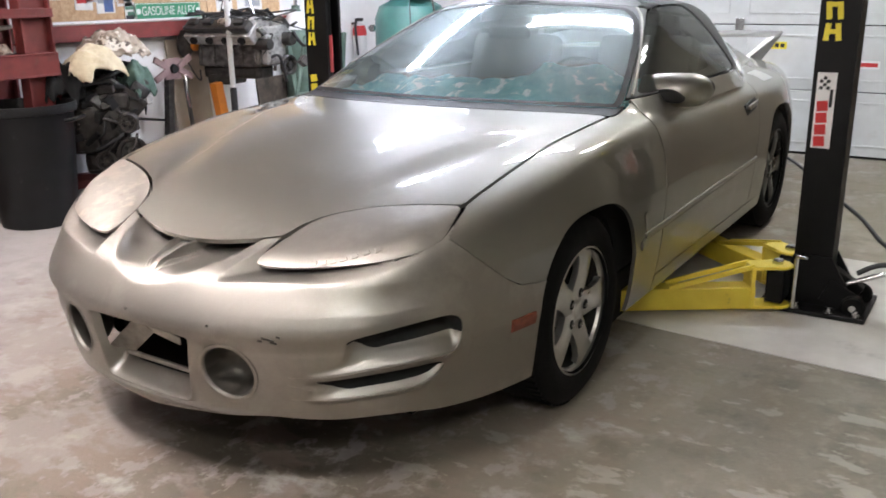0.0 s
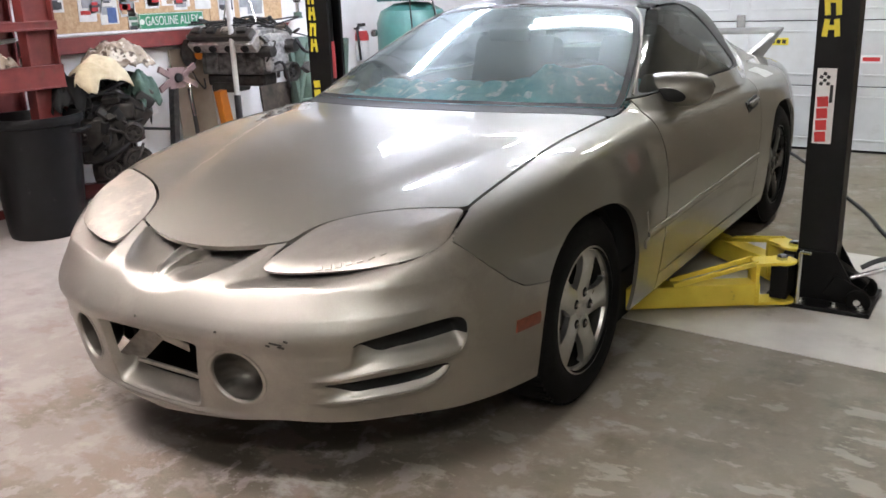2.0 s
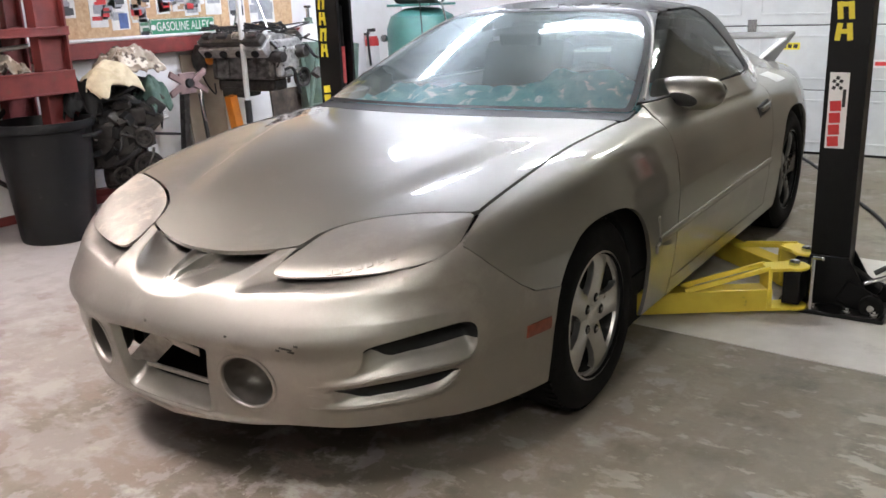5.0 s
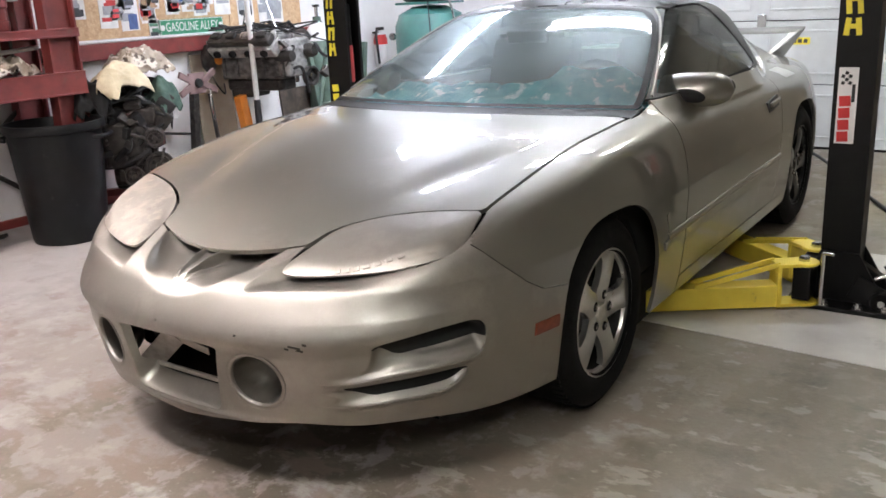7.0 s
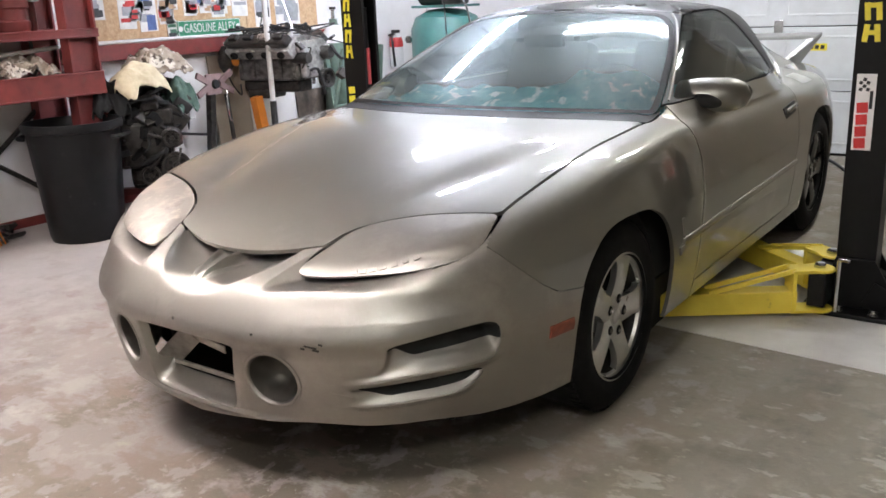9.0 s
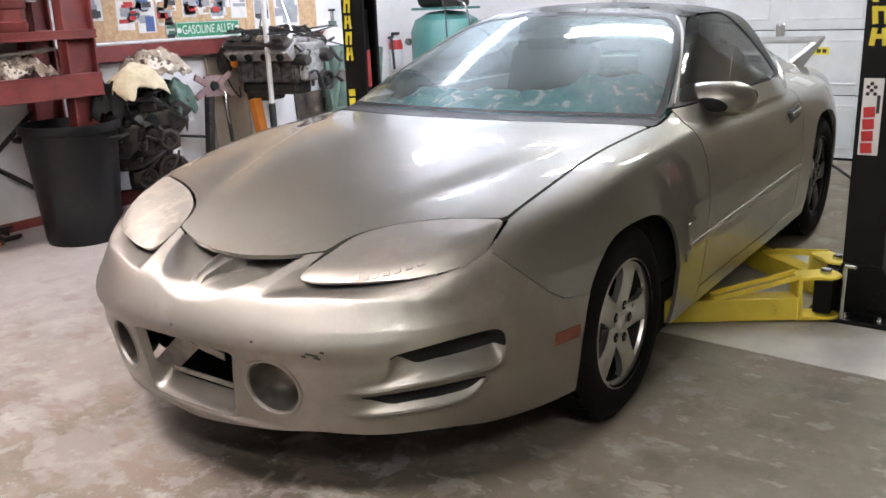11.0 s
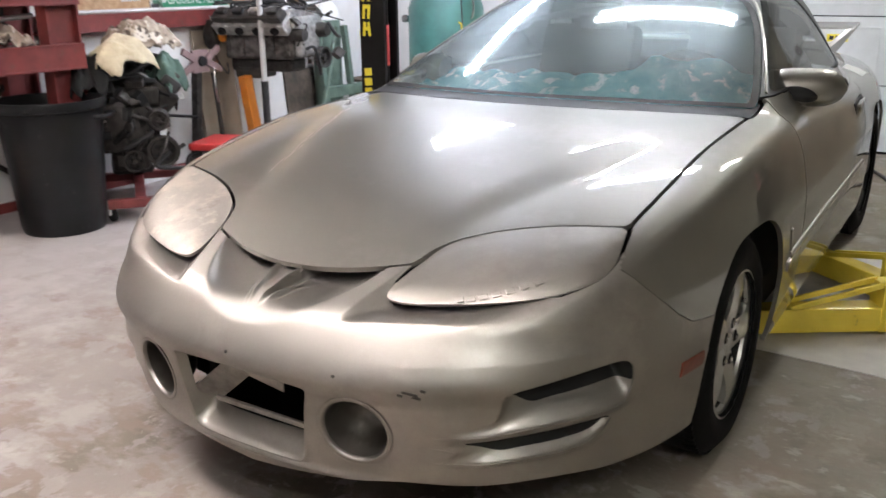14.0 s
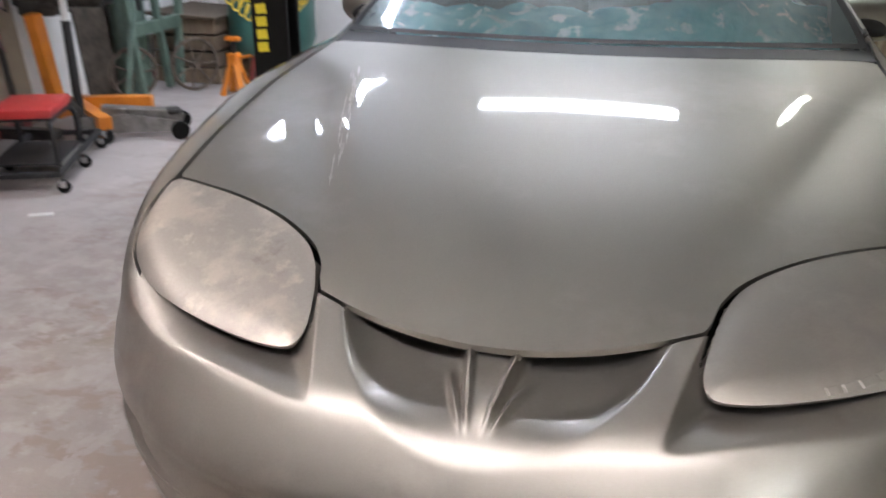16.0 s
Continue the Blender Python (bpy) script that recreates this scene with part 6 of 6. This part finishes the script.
for y, x, r in ((0.02, -0.06, 0.16), (0.36, 0.2, 0.17)):
    m = pose(x, y, r + 0.012, 0, 0, -32)
    ring = [m @ Vector((0, r * math.cos(a), r * math.sin(a))) for a in np.linspace(0, 2 * math.pi, 21)[:-1]]
    wl = part("spoked_wheel", tube_along(ring, 0.012, 8, closed=True), RUSTY, gc, "rusty iron spoked wheel", True)
    for k in range(7):
        a = k * 2 * math.pi / 7
        part("spoke", rod(m @ Vector((0, 0, 0)), m @ Vector((0, (r - 0.005) * math.cos(a), (r - 0.005) * math.sin(a))), 0.007, seg=6), RUSTY, wl)
    part("hub", rod(m @ Vector((-0.04, 0, 0)), m @ Vector((0.04, 0, 0)), 0.024), RUSTY, wl)

crate = thing("wooden_crate", (-3.1, 3.95, 0), "brown wooden crate on the floor by the wall", "crate")
for k in range(4):
    part("slat", box((0.5, 0.6, 0.1), (0, 0, 0.06 + 0.115 * k), bevel=0.006), OLD_WOOD, crate)
part("lid", box((0.54, 0.64, 0.025), (0, 0, 0.475), (0, 3, 0), 0.004), OLD_WOOD, crate)


def jack_stand(x, y, mat, label, h=0.32):
    t = thing("jack_stand", (x, y, 0), label, "jack stand", "jack stands")
    for a in (45, 135, 225, 315):
        r = radians(a)
        bm = bmesh.new()
        q = [(0.115, 0.0), (0.085, 0.0), (0.012, h * 0.82), (0.032, h * 0.82)]
        vs = [[bm.verts.new((c * math.cos(r) - s * math.sin(r), c * math.sin(r) + s * math.cos(r), z)) for c, z in q] for s in (-0.022, 0.022)]
        for i in range(4):
            bm.faces.new((vs[0][i], vs[0][(i + 1) % 4], vs[1][(i + 1) % 4], vs[1][i]))
        bm.faces.new(vs[0]), bm.faces.new(vs[1])
        part("leg", bm, mat, t)
    part("collar", box((0.075, 0.075, 0.08), (0, 0, h * 0.82), bevel=0.008), mat, t)
    part("ratchet_bar", box((0.03, 0.035, 0.2), (0, 0, h * 0.95), bevel=0.004), DARK_STEEL, t)
    part("saddle", box((0.1, 0.05, 0.03), (0, 0, h * 1.28), bevel=0.01), mat, t)
    part("lever", rod((0.03, 0, h * 0.85), (0.12, 0.02, h * 0.9), 0.008), mat, t)


jack_stand(-2.6, 3.42, ORANGE, "orange steel jack stand on the floor", 0.29)
jack_stand(-2.55, 3.72, RED_STEEL, "red steel jack stand on the floor", 0.36)

# teal air tank
at_ = thing("air_compressor", (-2.55, 3.95, 0), "tall teal air compressor tank with a pump on top", "compressor")
part("tank", lathe([(0.0, 0.14), (0.15, 0.15), (0.27, 0.21), (0.31, 0.3), (0.31, 1.08), (0.27, 1.18), (0.15, 1.24), (0.0, 1.255)], 48), TEAL, at_, smooth=True)
for a in (30, 150, 270):
    part("foot", box((0.06, 0.05, 0.24), (0.25 * math.cos(radians(a)), 0.25 * math.sin(radians(a)), 0.12), (0, 0, a), 0.004), TEAL, at_)
part("deck", box((0.45, 0.4, 0.02), (0, 0, 1.27), bevel=0.004), TEAL, at_)
part("pump", box((0.2, 0.16, 0.26), (0.1, 0, 1.41), bevel=0.03), IRON, at_)
part("motor", lathe([(0.0, 0.13), (0.08, 0.13), (0.09, 0.1), (0.09, -0.12), (0.0, -0.12)], 24, Matrix.Translation((-0.12, 0, 1.37)) @ pose(0, 0, 0, 0, 90, 0)), DARK_STEEL, at_, smooth=True)
part("pipe", tube_along([(0.12, -0.1, 1.36), (0.3, -0.16, 1.3), (0.33, -0.12, 1.1), (0.3, -0.1, 1.0)], 0.01, 8), CHROME, at_, smooth=True)
for k in range(4):
    part("yellow_mark", box((0.05, 0.003, 0.07), (-0.1 + 0.065 * k, -0.312 + 0.02 * abs(k - 1.5) ** 2 * 0.5, 0.62), bevel=0), YLABEL, at_)
part("gauge", lathe([(0.0, 0.02), (0.03, 0.02), (0.032, 0.0), (0.0, -0.03)], 16, Matrix.Translation((-0.25, -0.22, 1.0)) @ pose(0, 0, 0, 90, 0, 0)), CHROME, at_)

fx = thing("fire_extinguisher", (w + 0.08, 4.33, 0.7), "red and white fire extinguisher hung on the wall", "extinguisher")
part("bottle", lathe([(0.0, 0.0), (0.055, 0.0), (0.065, 0.02), (0.065, 0.24), (0.05, 0.29), (0.02, 0.31), (0.02, 0.33), (0.0, 0.33)], 28), GALV, fx, "white bottle", True)
part("band", lathe([(0.0665, 0.2), (0.0665, 0.245), (0.052, 0.291)], 28), RLABEL, fx, "red band", True)
part("valve", box((0.03, 0.1, 0.03), (0, 0, 0.345), bevel=0.006), DARK_STEEL, fx)
part("hose", tube_along([(0.0, -0.04, 0.34), (0.03, -0.1, 0.3), (0.04, -0.1, 0.15), (0.04, -0.085, 0.02)], 0.012, 8), BLACK, fx, smooth=True)
part("wall_hook", box((0.08, 0.04, 0.02), (-0.04, 0, 0.31), bevel=0.003), DARK_STEEL, fx)

# yellow coiled air hose
hose = thing("air_hose", (0, 0, 0), "yellow coiled air hose sagging behind the post", "hose")
pts = []
for k in range(150):
    u = k / 149
    cx, cy = -2.2 + 0.75 * u, 2.35
    cz = 1.02 - 0.36 * math.sin(math.pi * u) ** 0.8
    a = k * 0.9
    pts.append((cx + 0.012 * math.sin(a), cy + 0.035 * math.cos(a), cz + 0.035 * math.sin(a)))
part("coil", tube_along(pts, 0.006, 5), YELLOW, hose)
part("lead", tube_along([(-2.2, 2.385, 1.02), (-2.22, 2.39, 1.6), (-2.2, 2.38, HIGH)], 0.005, 6), BLACK, hose, "black line up to the ceiling")
part("tail", tube_along([(-1.45, 2.385, 1.02), (-1.47, 2.38, 1.6), (-1.46, 2.38, HIGH)], 0.005, 6), BLACK, hose)

# low stool with a red seat
so = thing("creeper_stool", (-2.68, 1.5, 0), "black rolling mechanic's stool with a red padded seat", "stool", turn=(0, 0, 22))
part("seat", box((0.28, 0.36, 0.045), (0, 0, 0.338), bevel=0.016), RED_VINYL, so, "red padded seat", True)
part("seat_board", box((0.26, 0.32, 0.015), (0, 0, 0.309), bevel=0.003), BLACK, so)
for sx in (-1, 1):
    part("hoop", tube_along([(sx * 0.14, -0.2, 0.1), (sx * 0.14, -0.2, 0.25), (sx * 0.12, -0.14, 0.295), (sx * 0.12, 0.14, 0.295), (sx * 0.14, 0.2, 0.25), (sx * 0.14, 0.2, 0.1)], 0.013, 8), BLACK, so, smooth=True)
    part("rail", box((0.03, 0.8, 0.025), (sx * 0.17, 0.08, 0.09), bevel=0.004), BLACK, so)
for y in (-0.31, 0.47):
    part("cross_rail", box((0.36, 0.03, 0.025), (0, y, 0.09), bevel=0.004), BLACK, so)
part("tray", box((0.3, 0.42, 0.012), (0, 0, 0.11), bevel=0.003), BLACK, so)
for sx in (-1, 1):
    for y in (-0.3, 0.1, 0.46):
        caster(so, sx * 0.18, y, 0.03)

# trolley jack
tj = thing("trolley_jack", (-2.62, 2.28, 0), "grey steel trolley jack on the floor", "jack", turn=(0, 0, 28))
for s in (-1, 1):
    bm = bmesh.new()
    vs = [[bm.verts.new((x, s * 0.1 + dy, z)) for x, z in ((-0.3, 0.05), (0.22, 0.04), (0.24, 0.09), (-0.05, 0.15), (-0.3, 0.14))] for dy in (-0.006, 0.006)]
    for i in range(5):
        bm.faces.new((vs[0][i], vs[0][(i + 1) % 5], vs[1][(i + 1) % 5], vs[1][i]))
    bm.faces.new(vs[0]), bm.faces.new(vs[1])
    part("side_plate", bm, GREY_STEEL, tj)
    part("front_wheel", lathe([(0.0, 0.02), (0.045, 0.02), (0.05, 0.015), (0.05, -0.015), (0.045, -0.02), (0.0, -0.02)], 24, Matrix.Translation((0.22, s * 0.13, 0.05)) @ pose(0, 0, 0, 90, 0, 0)), RUBBER, tj, smooth=True)
    caster(tj, -0.28, s * 0.12, 0.035)
part("lift_arm", box((0.4, 0.08, 0.05), (0.0, 0, 0.14), (0, 6, 0), 0.01), GREY_STEEL, tj)
part("saddle", lathe([(0.0, 0.03), (0.04, 0.03), (0.05, 0.02), (0.045, 0.0), (0.0, 0.0)], 20, Matrix.Translation((0.18, 0, 0.12))), DARK_STEEL, tj)
part("ram", rod((-0.28, 0, 0.1), (0.0, 0, 0.11), 0.03), CHROME, tj, smooth=True)
part("handle_socket", rod((-0.3, 0, 0.12), (-0.38, 0, 0.25), 0.025), DARK_STEEL, tj, smooth=True)

# on the rack
ri = thing("hydraulic_press_unit", (-3.12, 0.36, 1.236), "red machine part standing on the rack shelf", "machine part")
part("housing", lathe([(0.0, 0.0), (0.09, 0.0), (0.1, 0.02), (0.1, 0.06), (0.085, 0.07), (0.085, 0.13), (0.1, 0.14), (0.1, 0.18), (0.08, 0.19), (0.08, 0.3), (0.0, 0.31)], 28), RED_STEEL, ri, smooth=True)
part("spout", box((0.09, 0.06, 0.06), (0.02, 0.12, 0.2), bevel=0.008), GALV, ri)
part("pipe", rod((-0.05, 0.16, 0.0), (-0.05, 0.16, 0.5), 0.02), RED_STEEL, ri, smooth=True)
cloth("rag", (-3.14, 0.36, 0.985), (0.17, 0.2, 0.09), CAMO, "crumpled dirty brown rag on the rack shelf", 31.0, 0.0, 3.2)
bx = thing("steel_pan", (-3.15, -0.02, 0.975), "grey steel pan on the rack shelf", "pan")
part("tub", box((0.26, 0.22, 0.12), (0, 0, 0.06), bevel=0.012), GREY_STEEL, bx)
rp = thing("pipe_bundle", (-3.12, 0.0, 1.1), "pale pipe lying across the rack", "pipe")
part("pipe", tube_along([(0, -0.5, 0.0), (0, 0.2, 0.01), (0.0, 0.62, 0.035)], 0.014, 8), GALV, rp, smooth=True)
for s in (-0.45, 0.45):
    part("hanger", box((0.01, 0.02, 0.11), (0, s, 0.05), bevel=0.002), DARK_STEEL, rp)

# broom and odds by the bin
br = thing("broom", (-3.14, -0.02, 0), "wooden broom with orange bristles leaning on the rack", "broom", turn=(0, -5, 0))
bm = bmesh.new()
for k in range(60):
    a = RNG.uniform(0, 6.28)
    q = RNG.uniform(0, 1) ** 0.5
    rod((0.02 * q * math.cos(a), 0.05 * q * math.sin(a), 0.25), (0.05 * q * math.cos(a), 0.12 * q * math.sin(a), RNG.uniform(0.0, 0.02)), 0.004, seg=4, bm=bm)
part("bristles", bm, ORANGE, br, "faded orange bristles")
part("ferrule", box((0.05, 0.11, 0.05), (0, 0, 0.27), bevel=0.015), OLD_WOOD, br)
part("handle", rod((0, 0, 0.28), (0, 0, 1.4), 0.013), OLD_WOOD, br, smooth=True)
od = thing("scrap_pile", (-3.3, 0.12, 0), "heap of small black scrap against the wall", "scrap")
bm = bmesh.new()
for k in range(26):
    box((RNG.uniform(0.03, 0.12), RNG.uniform(0.02, 0.06), RNG.uniform(0.015, 0.04)), (RNG.uniform(-0.1, 0.1), RNG.uniform(-0.12, 0.14), 0.015 + 0.1 * RNG.random() ** 2), (RNG.uniform(-30, 30), RNG.uniform(-30, 30), RNG.uniform(0, 180)), 0.003, bm)
part("scraps", bm, DARK_STEEL, od)

# on the floor
pp = part("paper_scrap", box((0.1, 0.035, 0.004), (0, 0, 0.002), bevel=0), PAPER, None)
pp.matrix_basis = pose(-2.31, 1.0, 0.0005, 0, 0, 25)
tagged(pp, "scrap of white paper on the floor", "paper")
cb = thing("power_cable", (0, 0, 0), "black cable lying across the floor", "cable")
part("cord", tube_along([(0.3, 4.88, 0.012), (0.5, 4.7, 0.012), (0.75, 4.2, 0.012), (1.05, 3.5, 0.012), (1.3, 2.95, 0.012), (1.5, 2.4, 0.012), (1.75, 2.05, 0.012), (2.2, 1.8, 0.012), (3.0, 1.7, 0.012), (4.3, 1.9, 0.012)], 0.011, 8), BLACK, cb, smooth=True)
ch = thing("hydraulic_hose", (0, 0, 0), "black hydraulic hose from the post foot", "hose")
part("line", tube_along([(1.5, 1.33, 0.17), (1.58, 1.36, 0.21), (1.7, 1.4, 0.2), (1.9, 1.5, 0.1), (2.2, 1.6, 0.012), (2.8, 1.9, 0.012)], 0.011, 8), BLACK, ch, smooth=True)
